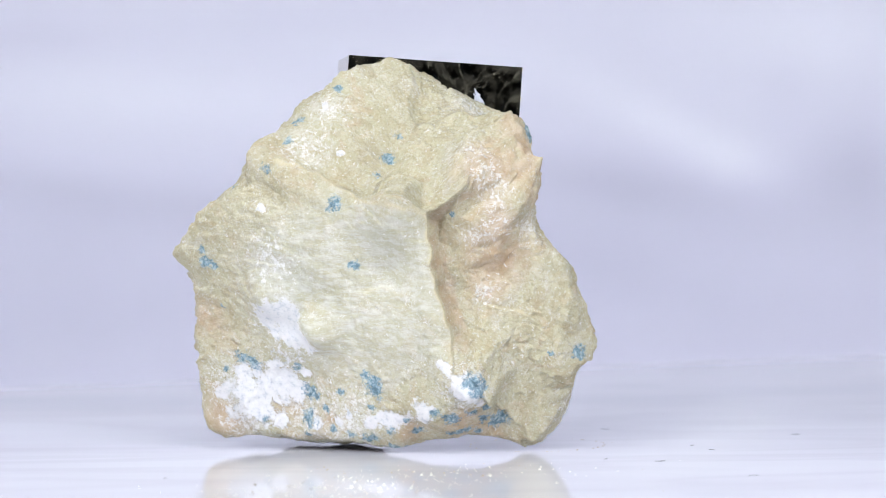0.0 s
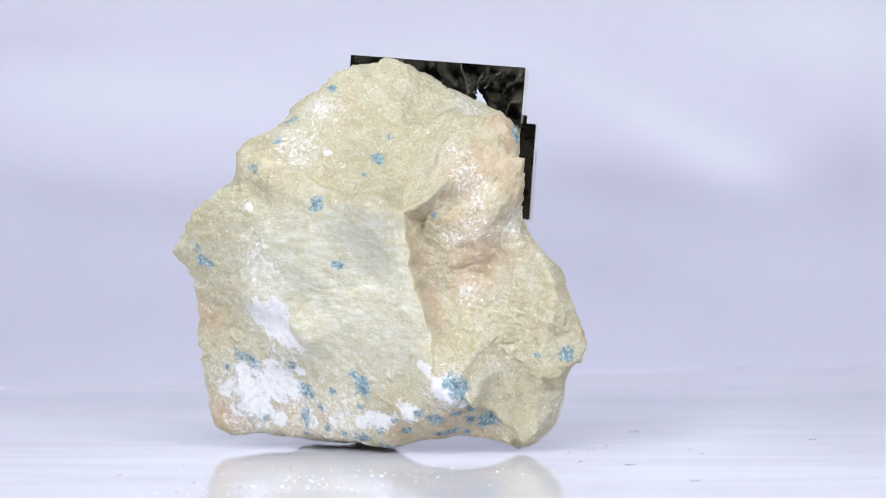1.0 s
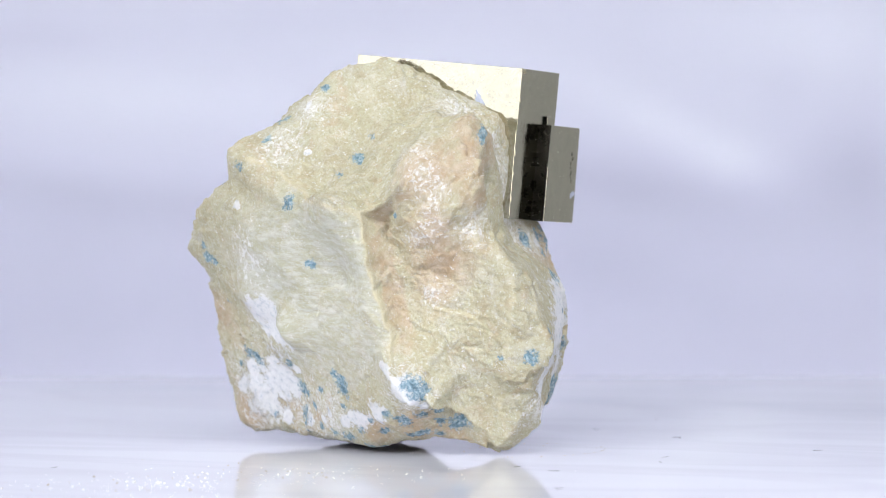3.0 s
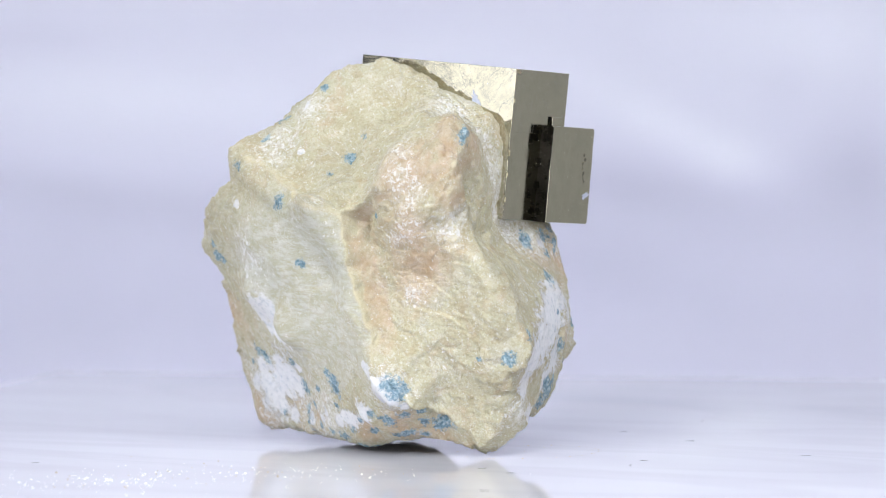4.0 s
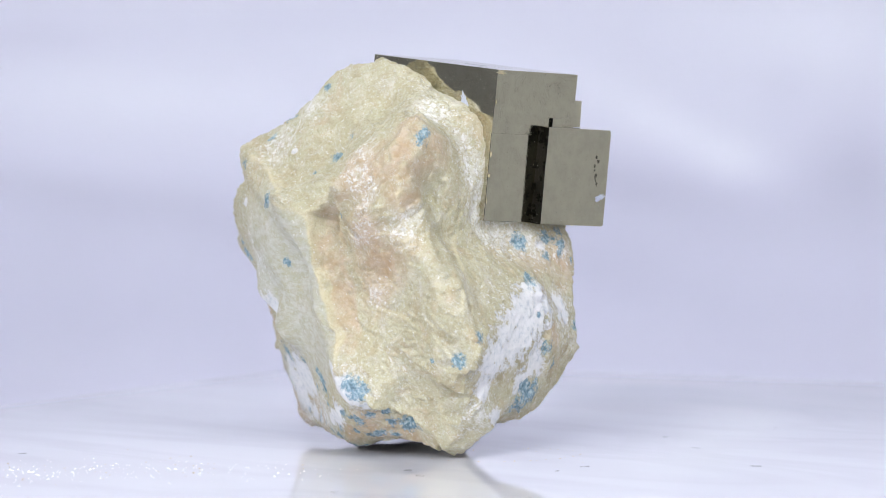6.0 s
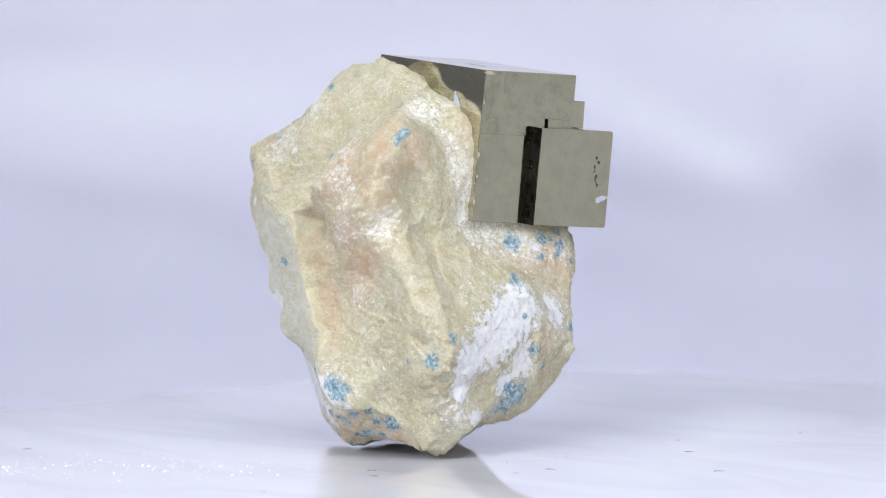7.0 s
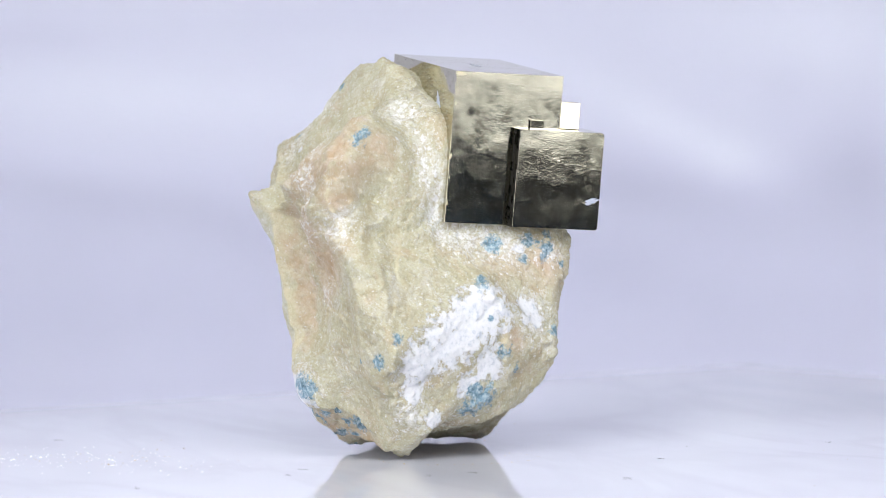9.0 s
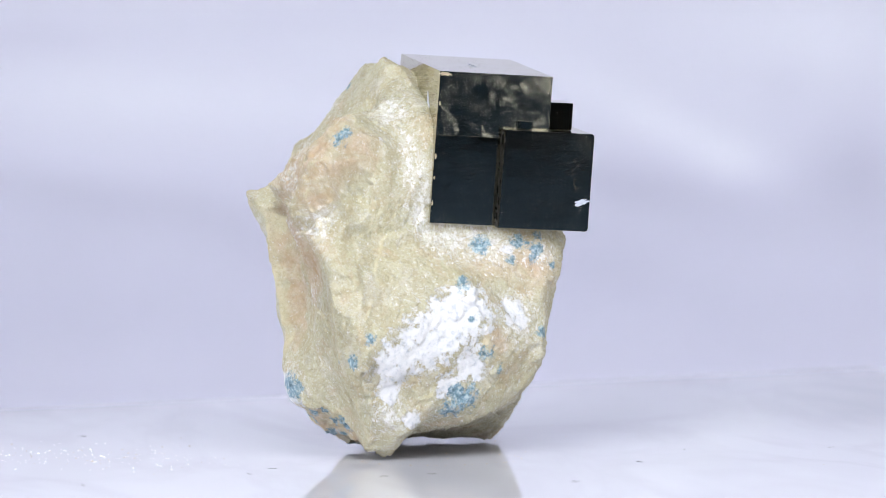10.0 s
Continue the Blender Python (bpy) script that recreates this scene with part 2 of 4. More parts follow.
GRIT = plain("white_dust", (0.80, 0.79, 0.76), 0.8)
CRUMB = plain("brown_dust", (0.33, 0.26, 0.17), 0.8)


# ---- mesh helpers ----
def part(name, bm, mat, parent=None, label="", smooth=False):
    """Links a bmesh as one mesh object, under a thing when one is given."""
    me = bpy.data.meshes.new(name)
    bm.to_mesh(me)
    bm.free()
    for p in me.polygons:
        p.use_smooth = smooth
    me.materials.append(mat)
    ob = new(name, me)
    ob.parent = parent
    if label:
        tagged(ob, label=label)
    return ob


def box_bm(lo, hi, bevel=0.0, segments=2, m=None):
    bm = bmesh.new()
    mid = [(a + b) / 2 for a, b in zip(lo, hi)]
    size = [b - a for a, b in zip(lo, hi)]
    bmesh.ops.create_cube(bm, size=1, matrix=Matrix.Translation(mid) @ Matrix.Diagonal((*size, 1)))
    if bevel:
        bmesh.ops.bevel(bm, geom=bm.edges[:], offset=bevel, segments=segments, profile=0.6, affect="EDGES")
    if m is not None:
        bm.transform(m)
    return bm


# ---- setting: table, walls, backdrop ----
def build_room():
    floor = part("floor", box_bm((-2.2, -2.6, -0.85), (2.2, 1.9, -0.80)), DARKWALL)
    tagged(floor, "dark studio floor under the table", "floor", kind="structure")
    for name, lo, hi in (("wall_north", (-2.2, 1.9, -0.8), (2.2, 1.95, 1.6)), ("wall_south", (-2.2, -2.65, -0.8), (2.2, -2.6, 1.6)),
                         ("wall_west", (-2.25, -2.6, -0.8), (-2.2, 1.9, 1.6)), ("wall_east", (2.2, -2.6, -0.8), (2.25, 1.9, 1.6))):
        tagged(part(name, box_bm(lo, hi), DARKWALL), "dark painted studio wall", "wall", kind="structure")
    tagged(part("ceiling", box_bm((-2.2, -2.6, 1.6), (2.2, 1.9, 1.65)), DARKWALL), "dark studio ceiling", "ceiling", kind="structure")


def build_table():
    t = tagged(new("studio_table"), "dark blue-black covered studio table under the turntable", "table")
    t.location = (0, 0.1, -0.8)
    part("tabletop", box_bm((-0.75, -0.68, 0.72), (0.75, 0.75, 0.745), 0.004), TABLE, t)
    for sx in (-0.7, 0.7):
        for sy in (-0.63, 0.7):
            part("leg", box_bm((sx - 0.02, sy - 0.02, 0.0), (sx + 0.02, sy + 0.02, 0.72), 0.003), BLACK, t)


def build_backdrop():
    """A wide white sheet hanging behind the turntable; the soft shading of its folds is painted in."""
    m, nt, b = material("fold_shaded_backdrop")
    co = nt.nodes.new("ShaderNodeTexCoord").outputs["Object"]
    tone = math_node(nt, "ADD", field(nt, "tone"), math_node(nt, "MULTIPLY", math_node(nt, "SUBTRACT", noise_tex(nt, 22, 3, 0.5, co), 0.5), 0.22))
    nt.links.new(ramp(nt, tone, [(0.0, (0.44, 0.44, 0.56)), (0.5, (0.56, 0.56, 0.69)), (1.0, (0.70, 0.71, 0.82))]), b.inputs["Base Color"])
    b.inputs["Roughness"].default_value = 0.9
    # soft fold shading put into the colour: across, height, half width, half height, lean in degrees, tone
    fold_shades = [(0.059, 0.0424, 0.025, 0.0055, -26, 0.3),
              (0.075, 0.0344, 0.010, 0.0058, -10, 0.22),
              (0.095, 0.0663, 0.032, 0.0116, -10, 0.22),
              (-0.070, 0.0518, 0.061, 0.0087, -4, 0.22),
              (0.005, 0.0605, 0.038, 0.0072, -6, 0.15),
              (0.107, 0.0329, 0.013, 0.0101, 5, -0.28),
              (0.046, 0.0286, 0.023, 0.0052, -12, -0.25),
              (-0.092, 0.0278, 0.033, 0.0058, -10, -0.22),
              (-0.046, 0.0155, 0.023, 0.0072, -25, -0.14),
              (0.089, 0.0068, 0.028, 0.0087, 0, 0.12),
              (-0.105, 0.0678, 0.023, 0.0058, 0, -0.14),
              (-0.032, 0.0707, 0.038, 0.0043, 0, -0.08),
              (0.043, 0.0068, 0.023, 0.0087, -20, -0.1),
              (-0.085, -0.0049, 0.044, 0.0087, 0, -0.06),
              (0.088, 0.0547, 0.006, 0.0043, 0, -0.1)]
    bm = bmesh.new()
    nx, nz = 330, 260
    W, Z0, Z1, Y = 0.655, -0.054, 0.75, 0.45
    bend = 0.05
    grid = []
    for j in range(nz + 1):
        row = []
        # along the sheet: forward on the table, round the bend, then up
        s = -0.19 + (Z1 - Z0 + 0.19) * (j / nz) ** 1.25
        if s < -bend:
            dy, z = s, Z0
        elif s < bend * 0.57:
            a = (s + bend) / (bend * 1.57) * math.pi / 2
            dy, z = -bend + bend * math.sin(a), Z0 + bend * (1 - math.cos(a))
        else:
            dy, z = 0.0, Z0 + s + bend * 0.43
        for i in range(nx + 1):
            x = -W + 2 * W * i / nx
            wing = max(0.0, abs(x) - 0.30) ** 2 * 1.7      # the sheet's sides come forward
            row.append(bm.verts.new((x, Y + dy - wing + 0.003 * noise.noise((x * 6, z * 6, 0)), z)))
        grid.append(row)
    for j in range(nz):
        for i in range(nx):
            bm.faces.new((grid[j][i], grid[j][i + 1], grid[j + 1][i + 1], grid[j + 1][i]))
    bm.normal_update()
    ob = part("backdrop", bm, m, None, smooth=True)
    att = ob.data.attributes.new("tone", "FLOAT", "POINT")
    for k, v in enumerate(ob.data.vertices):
        level = 0.0329 + 0.004 * math.sin(v.co.x * 31 + 1.0)      # brighter upper part painted in: paler above a wavering line
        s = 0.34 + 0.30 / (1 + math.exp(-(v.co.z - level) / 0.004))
        for cx, cz, a, c, lean, g in fold_shades:
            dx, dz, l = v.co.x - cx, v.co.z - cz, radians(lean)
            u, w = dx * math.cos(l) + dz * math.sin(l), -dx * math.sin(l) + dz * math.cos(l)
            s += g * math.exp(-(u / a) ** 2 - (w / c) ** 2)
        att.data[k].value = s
    sol = ob.modifiers.new("thickness", "SOLIDIFY")
    sol.thickness, sol.offset = 0.001, 1
    tagged(ob, "white backdrop sheet with painted-in lilac-grey fold shading", "backdrop", kind="structure")


# ---- studio lights ----
def local_place(nt, local):
    """Places counted from the middle of a lamp's cloth, along its own axes."""
    turn = local.to_3x3().transposed()
    off = nt.nodes.new("ShaderNodeVectorMath")
    off.operation = "SUBTRACT"
    off.inputs[1].default_value = local.translation
    nt.links.new(nt.nodes.new("ShaderNodeTexCoord").outputs["Object"], off.inputs[0])
    join = nt.nodes.new("ShaderNodeCombineXYZ")
    for k in range(3):
        dot = nt.nodes.new("ShaderNodeVectorMath")
        dot.operation = "DOT_PRODUCT"
        dot.inputs[1].default_value = turn[k]
        nt.links.new(off.outputs[0], dot.inputs[0])
        nt.links.new(dot.outputs["Value"], join.inputs[k])
    return join.outputs[0]


def softbox(at, target, width, height, strength, label, hot):
    """A lamp box on a stand: black shell, glowing white cloth."""
    s = tagged(new("softbox"), label, "studio light")
    s.matrix_world = Matrix.Translation((at[0], at[1], -0.8))
    local = Matrix.Translation((0, 0, 0.8 + at[2])) @ (Vector(target) - Vector(at)).to_track_quat("-Z", "Y").to_matrix().to_4x4()
    cloth = glow("softbox_cloth", (0.968, 0.985, 0.99), strength)
    nt = cloth.node_tree
    split = nt.nodes.new("ShaderNodeSeparateXYZ")
    nt.links.new(local_place(nt, local), split.inputs[0])
    rise = ramp(nt, math_node(nt, "ADD", math_node(nt, "MULTIPLY", split.outputs[1], 1 / height), 0.5), hot)
    nt.links.new(math_node(nt, "MULTIPLY", rise, strength), nt.nodes["Principled BSDF"].inputs["Emission Strength"])
    part("cloth", box_bm((-width / 2, -height / 2, -0.004), (width / 2, height / 2, 0.0), 0, 1, local), cloth, s, "glowing white diffuser cloth")
    bm = bmesh.new()
    f = [bm.verts.new((sx * width / 2, sy * height / 2, 0.001)) for sx, sy in ((-1, -1), (1, -1), (1, 1), (-1, 1))]
    k = [bm.verts.new((sx * 0.06, sy * 0.06, 0.22)) for sx, sy in ((-1, -1), (1, -1), (1, 1), (-1, 1))]
    for i in range(4):
        bm.faces.new((f[i], f[(i + 1) % 4], k[(i + 1) % 4], k[i]))
    bm.faces.new(k)
    bm.transform(local)
    part("shell", bm, BLACK, s, "black cloth shell")
    if at[2] < 0.6:
        bm = bmesh.new()
        back = local @ Vector((0, 0, 0.2))
        bmesh.ops.create_cone(bm, cap_ends=True, segments=12, radius1=0.014, radius2=0.011, depth=back.z, matrix=Matrix.Translation((back.x, back.y, back.z / 2)))
        part("pole", bm, BLACK, s)
        for a in range(3):
            d = Vector((math.cos(a * 2.094), math.sin(a * 2.094), 0))
            bm = bmesh.new()
            bmesh.ops.create_cone(bm, cap_ends=True, segments=10, radius1=0.009, radius2=0.009, depth=0.4)
            turn = Vector((d.x * 0.26, d.y * 0.26, -0.30)).to_track_quat("Z", "Y").to_matrix().to_4x4()
            bm.transform(Matrix.Translation((back.x + d.x * 0.13, back.y + d.y * 0.13, 0.165)) @ turn)
            part("leg", bm, BLACK, s)
    else:
        bm = bmesh.new()
        back = local @ Vector((0, 0, 0.2))
        bmesh.ops.create_cone(bm, cap_ends=True, segments=12, radius1=0.012, radius2=0.012, depth=2.4 - back.z, matrix=Matrix.Translation((back.x, back.y, (2.4 + back.z) / 2)))
        part("ceiling_rod", bm, BLACK, s)
    return s


def table_light(at, az, lean, width, height, strength):
    """A lamp panel standing askew on the table, brightest in its upper half."""
    s = tagged(new("panel_light"), "white panel light leaning askew on the table", "studio light")
    s.matrix_world = Matrix.Translation(at) @ Matrix.Rotation(radians(az), 4, "Z") @ Matrix.Rotation(radians(lean), 4, "Y")
    h = width / 2
    part("housing", box_bm((-h - 0.006, -0.04, 0.0), (h + 0.006, -0.001, height + 0.006), 0.004), BLACK, s)
    part("foot", box_bm((-0.03, -0.038, -0.0285), (0.03, -0.006, 0.002), 0.003), BLACK, s)
    cloth = glow("panel_diffuser", (0.968, 0.985, 0.99), strength)
    nt = cloth.node_tree
    split = nt.nodes.new("ShaderNodeSeparateXYZ")
    nt.links.new(nt.nodes.new("ShaderNodeTexCoord").outputs["Object"], split.inputs[0])
    rise = ramp(nt, math_node(nt, "MULTIPLY", split.outputs[2], 1 / height), [(0.0, 0.30), (0.12, 0.42), (0.32, 1.0)])
    nt.links.new(math_node(nt, "MULTIPLY", rise, strength), nt.nodes["Principled BSDF"].inputs["Emission Strength"])
    part("diffuser", box_bm((-h, -0.001, 0.004), (h, 0.003, height), 0.001), cloth, s, "glowing white diffuser, dimmer towards its foot")


def around(az, dist, z):
    """A place at an angle from the camera's side, positive to the right."""
    a = radians(az)
    return (AXIS[0] + dist * math.sin(a), -dist * math.cos(a), z)


def build_lights():
    mid = (AXIS[0], 0, 0.05)
    softbox(around(-38, 0.85, 0.20), mid, 0.60, 0.55, 18.3, "wide softbox on a black stand beside the camera", [(0.45, 0.085), (0.55, 0.2), (0.72, 1.0)])
    # unseen lamp, added for even light on the rock from above
    softbox((0.12, -0.62, 0.72), mid, 0.70, 0.50, 7.1, "added large unseen softbox hung in front over the camera", [(0.0, 1.0), (1.0, 1.0)])
    table_light(around(44.0, 0.52, -0.026), 44.0, 2, 0.21, 0.34, 5.7)
    # unseen card, added for grey reflections in the crystals and fill on the rock
    c = tagged(new("added_card"), "added unseen pale grey card standing on the table", "reflector card")
    c.matrix_world = Matrix.Translation(around(84, 0.42, -0.055)) @ Matrix.Rotation(radians(84), 4, "Z")
    part("panel", box_bm((-0.13, -0.003, 0.0), (0.13, 0.003, 0.26), 0.001), CARD, c)
    part("foot", box_bm((-0.05, -0.08, 0.0), (0.05, -0.003, 0.006), 0.001), BLACK, c)
    # unseen card, added to tone the reflection in the crystals' front faces
    w = tagged(new("added_card"), "added unseen mid grey card standing on the table beside the backdrop", "reflector card")
    w.matrix_world = Matrix.Translation(around(131, 0.36, -0.055)) @ Matrix.Rotation(radians(131), 4, "Z")
    part("panel", box_bm((-0.115, -0.003, 0.0), (0.115, 0.003, 0.16), 0.001), MIDCARD, w)
    part("foot", box_bm((-0.04, -0.06, 0.0), (0.04, -0.003, 0.006), 0.001), BLACK, w)
    # unseen card, added so that the large crystal's side reflects grey
    g = tagged(new("added_grey_card"), "added unseen dark grey card standing on the table", "reflector card")
    g.matrix_world = Matrix.Translation(around(-91, 0.46, -0.055)) @ Matrix.Rotation(radians(-91), 4, "Z")
    part("panel", box_bm((-0.22, -0.003, 0.0), (0.22, 0.003, 0.27), 0.001), GREYCARD, g)
    part("foot", box_bm((-0.05, -0.08, 0.0), (0.05, -0.003, 0.006), 0.001), BLACK, g)


# ---- turntable with its plate ----
def build_turntable():
    base = tagged(new("turntable_base"), "black round turntable base on the table", "turntable")
    base.location = (AXIS[0], 0, -0.055)
    bm = bmesh.new()
    bmesh.ops.create_cone(bm, cap_ends=True, segments=64, radius1=0.075, radius2=0.07, depth=0.045, matrix=Matrix.Translation((0, 0, 0.0225)))
    part("drum", bm, BLACK, base)
    bm = bmesh.new()
    bmesh.ops.create_cone(bm, cap_ends=True, segments=48, radius1=0.06, radius2=0.06, depth=0.005, matrix=Matrix.Translation((0, 0, 0.0475)))
    part("collar", bm, BLACK, base)
    plate = tagged(new("turning_plate"), "glossy white square marbled plate turning under the specimen", "plate")
    h = 0.1525
    part("slab", box_bm((-h, -h, -0.005), (h, h, 0.0), 0.0006, 2, pose(0.021, 0.0284, 0, 0, 0, 20)), PLATE, plate)
    return plate


# ---- the mineral specimen ----
# rock faces: compass angle, slope, distance from the rock's heart in millimetres
FACETS = [
    (269, 38, 23.6), (173, 43, 30.9), (19, 55, 28.4), (273, 31, 28.5), (133, 9, 24.0), (310, 41, 36.0),
    (131, 65, 33.0), (64, 45, 24.8), (285, -17, 44.6), (128, 18, 37.4), (8, 19, 25.1), (225, 1, 39.4),
    (89, -13, 27.7), (291, -1, 22.6), (182, 11, 46.9), (21, 20, 24.0), (245, -18, 20.3), (95, -8, 28.7),
    (323, 2, 37.5), (197, -21, 42.7), (58, -57, 34.6), (270, -9, 33.3), (129, 3, 30.0), (22, -13, 30.7),
    (312, -25, 33.6), (70, -10, 31.4), (292, -41, 31.8), (222, -67, 45.3), (21, -94, 33.7), (286, -58, 42.6)]
# swells and hollows: compass angle, slope, spread, height in millimetres
BROAD_SWELLS = [
    (73, 56, 0.45, 3.4), (306, 21, 0.30, 5.0), (228, -2, 0.30, 1.0), (266, 29, 0.20, 5.9), (232, 46, 0.20, 1.7),
    (335, -6, 0.20, 1.6), (26, 50, 0.20, 1.1), (210, 7, 0.20, 1.8), (227, -28, 0.20, 1.0), (287, 2, 0.20, 1.5),
    (234, -69, 0.20, 0.4), (114, -60, 0.20, 1.1), (300, -43, 0.14, 3.0), (205, 38, 0.14, 0.7), (336, 44, 0.14, 1.6),
    (221, 68, 0.14, 0.5), (30, -44, 0.14, 1.2), (64, 5, 0.14, 0.7), (344, -55, 0.10, 4.3), (187, 1, 0.10, 1.4),
    (50, -28, 0.10, 1.7), (156, -61, 0.10, 1.5), (21, -9, 0.10, 1.7), (57, 60, 0.10, 4.7)]
SMALL_SWELLS = [
    (279, -59, 0.10, 1.6), (218, -27, 0.10, 1.4), (154, 89, 0.10, 1.4), (69, 51, 0.10, 4.4), (66, 50, 0.10, 3.9),
    (11, 52, 0.10, 1.9), (38, 39, 0.10, 2.3), (177, -45, 0.10, 0.9), (291, -36, 0.10, 0.8), (195, 11, 0.10, 1.0),
    (311, -13, 0.10, 1.3), (282, -78, 0.10, 0.6), (210, 74, 0.10, 1.8), (325, 27, 0.10, 0.9), (208, 33, 0.10, 1.3),
    (345, -23, 0.10, 0.7), (353, -47, 0.10, 0.9), (16, 66, 0.10, 1.1), (82, 71, 0.10, 3.2)]
BROAD_HOLLOWS = [
    (36, 12, 0.30, -3.2), (9, 17, 0.30, -4.3), (346, 21, 0.30, -0.7), (261, -5, 0.30, -3.2), (242, 23, 0.30, -0.9),
    (38, -74, 0.30, -1.0), (353, -73, 0.20, -3.0), (262, 61, 0.20, -3.1), (320, 65, 0.20, -2.7), (316, -9, 0.20, -3.1),
    (320, -33, 0.20, -2.7), (42, -15, 0.20, -0.9), (329, -44, 0.14, -3.9), (186, -17, 0.14, -1.1), (305, 78, 0.14, -5.6),
    (168, 78, 0.14, -2.9), (193, -49, 0.14, -2.4), (336, 25, 0.14, -2.1), (342, 10, 0.14, -3.2), (356, -36, 0.14, -1.0),
    (340, -55, 0.10, -1.6), (3, -54, 0.10, -4.4), (203, 24, 0.10, -2.1), (347, 61, 0.10, -1.6)]
SMALL_HOLLOWS = [
    (281, -68, 0.10, -2.0), (359, 45, 0.10, -2.0), (59, 69, 0.10, -0.4), (55, 15, 0.10, -1.8), (46, 46, 0.10, -1.7),
    (42, 70, 0.10, -0.2), (78, 64, 0.10, -1.0), (189, 21, 0.10, -2.9), (330, 15, 0.10, -2.9), (334, 30, 0.10, -4.1),
    (253, 57, 0.10, -1.7), (184, 69, 0.10, -1.8), (64, 68, 0.10, -0.7), (181, -8, 0.10, -1.1), (209, 8, 0.10, -0.9),
    (24, 4, 0.10, -1.2), (213, 24, 0.10, -2.2), (317, -51, 0.10, -0.8), (59, 69, 0.10, -0.4), (284, 22, 0.10, -1.3),
    (35, 49, 0.10, -2.0)]
LATE_LOBES = [
    (204, -14, 0.14, 3.0), (222, -34, 0.13, 2.2), (249, 45, 0.10, -1.2), (239, 70, 0.14, -1.4), (298, 39, 0.10, 1.0),
    (347, 3, 0.20, -2.2), (338, 12, 0.12, -0.9), (351, -8, 0.12, -0.9), (290, -34, 0.10, -1.0), (331, -22, 0.10, -1.2),
    (40, -74, 0.28, -1.4), (325, 28, 0.10, 0.5), (306, 27, 0.10, -1.8), (298, 12, 0.13, -2.0), (318, 10, 0.11, -1.4),
    (337, 23, 0.10, -1.1), (313, -31, 0.12, 1.6), (324, -44, 0.10, 0.9), (342, -51, 0.09, -1.4), (353, 3, 0.10, -1.0),
    (297, 41, 0.07, 1.5), (10, -76, 0.25, -2.5), (72, -66, 0.30, -2.5)]
LOBES = BROAD_SWELLS + SMALL_SWELLS + BROAD_HOLLOWS + SMALL_HOLLOWS + LATE_LOBES
# the broken edge of the cleavage face: level, place across, drop behind it
EDGE_SIDE = [
    (-24, 11, 0), (-20, 8.6, 1.5), (-15, 8.9, 3.2), (-9, 7.3, 4), (-2, 5.5, 5), (3, 5.2, 6),
    (7.3, 5.0, 6), (8.5, 7, 5), (10.6, 10.5, 3), (13, 10.8, 0.8), (17, 9.5, 0)]
EDGE_TOP = [
    (-26, 17.5, 0), (-18.3, 16.0, 1.5), (-11.8, 13.1, 2.5), (-5.8, 9.6, 3.5), (-0.8, 8.9, 4), (4.2, 8.0, 4.5),
    (8, 9.0, 3), (10.5, 11.3, 1.5), (11.5, 13, 0)]
# broken ledges and crests: kind, proud side (left of the way is 1), height and reach in millimetres, way as compass angle and slope
RIDGES = [
    ("ledge", -1, 1.1, 3.5, [(290, 4), (290, 15), (293, 24), (295, 36), (298, 43), (308, 50), (326, 50), (350, 52)]),
    ("crest", 1, 0.8, 2.0, [(335, 45), (330, 38), (323, 30), (321, 21), (325, 14), (324, 4), (328, -4)]),
    ("crest", 1, 0.8, 2.5, [(334, -3), (333, -17), (335, -33), (338, -46), (345, -54)]),
    ("ledge", 1, 0.9, 6.0, [(24, -10), (25, -15), (27, -22), (27, -32), (31, -40)]),
    ("ledge", 1, 1.2, 4.0, [(306, -46), (311, -49), (326, -52), (337, -54), (346, -55)]),
    ("ledge", -1, 0.28, 5.0, [(240, -36), (241, -30), (247, -17), (256, -15), (266, -13)]),
    ("ledge", -1, 0.5, 3.0, [(308, -30), (312, -22), (322, -20), (330, -24)]),
    ("ledge", -1, 0.5, 3.5, [(262, 60), (282, 58), (305, 62), (330, 66)]),
    ("ledge", 1, 0.6, 3.0, [(352, 14), (347, 6), (346, -3), (350, -10)])]

# mineral stains: place on the rock and radius in millimetres
WHITE_FRONT = [
    (-22.7, -10.1, -10.4, 3.4), (-18.7, -10.8, -14.1, 3.6), (-20.0, -11.8, -9.4, 2.8), (-16.2, -11.6, -15.4, 1.8), (-27.5, -2.8, -24.6, 3.6),
    (-22.0, -5.6, -22.0, 4.2), (-25.1, -2.3, -28.4, 3.0), (-19.3, -5.2, -24.4, 2.6), (-31.6, -0.9, -24.5, 1.4), (3.4, -17.2, -28.0, 2.4),
    (-0.6, -13.7, -29.3, 2.0), (-5.4, -11.6, -29.8, 1.4), (10.4, -22.0, -23.4, 2.6), (12.6, -21.6, -24.6, 1.8), (7.9, -21.8, -19.9, 1.2),
    (-12.8, -9.9, 25.6, 0.9), (-9.9, -15.4, 17.7, 0.7), (-24.3, -16.0, 8.2, 0.8)]
WHITE_SIDE = [
    (28.7, 5.6, -12.2, 5.4), (31.5, -4.7, -18.0, 4.4), (27.4, 8.7, -8.9, 4.0), (30.3, 0.9, -14.3, 4.6), (26.2, 9.6, -19.2, 2.8),
    (27.2, 4.7, -22.5, 2.2), (23.6, 16.6, -9.7, 2.4), (23.1, 18.6, -11.9, 1.2), (28.1, -1.8, -28.3, 1.8), (28.6, -5.4, -30.8, 0.9),
    (30.2, -5.6, -23.1, 1.8), (18.9, 16.8, 0.8, 1.2), (18.1, 21.9, -20.6, 0.8), (20.6, -5.8, 20.3, 0.5)]
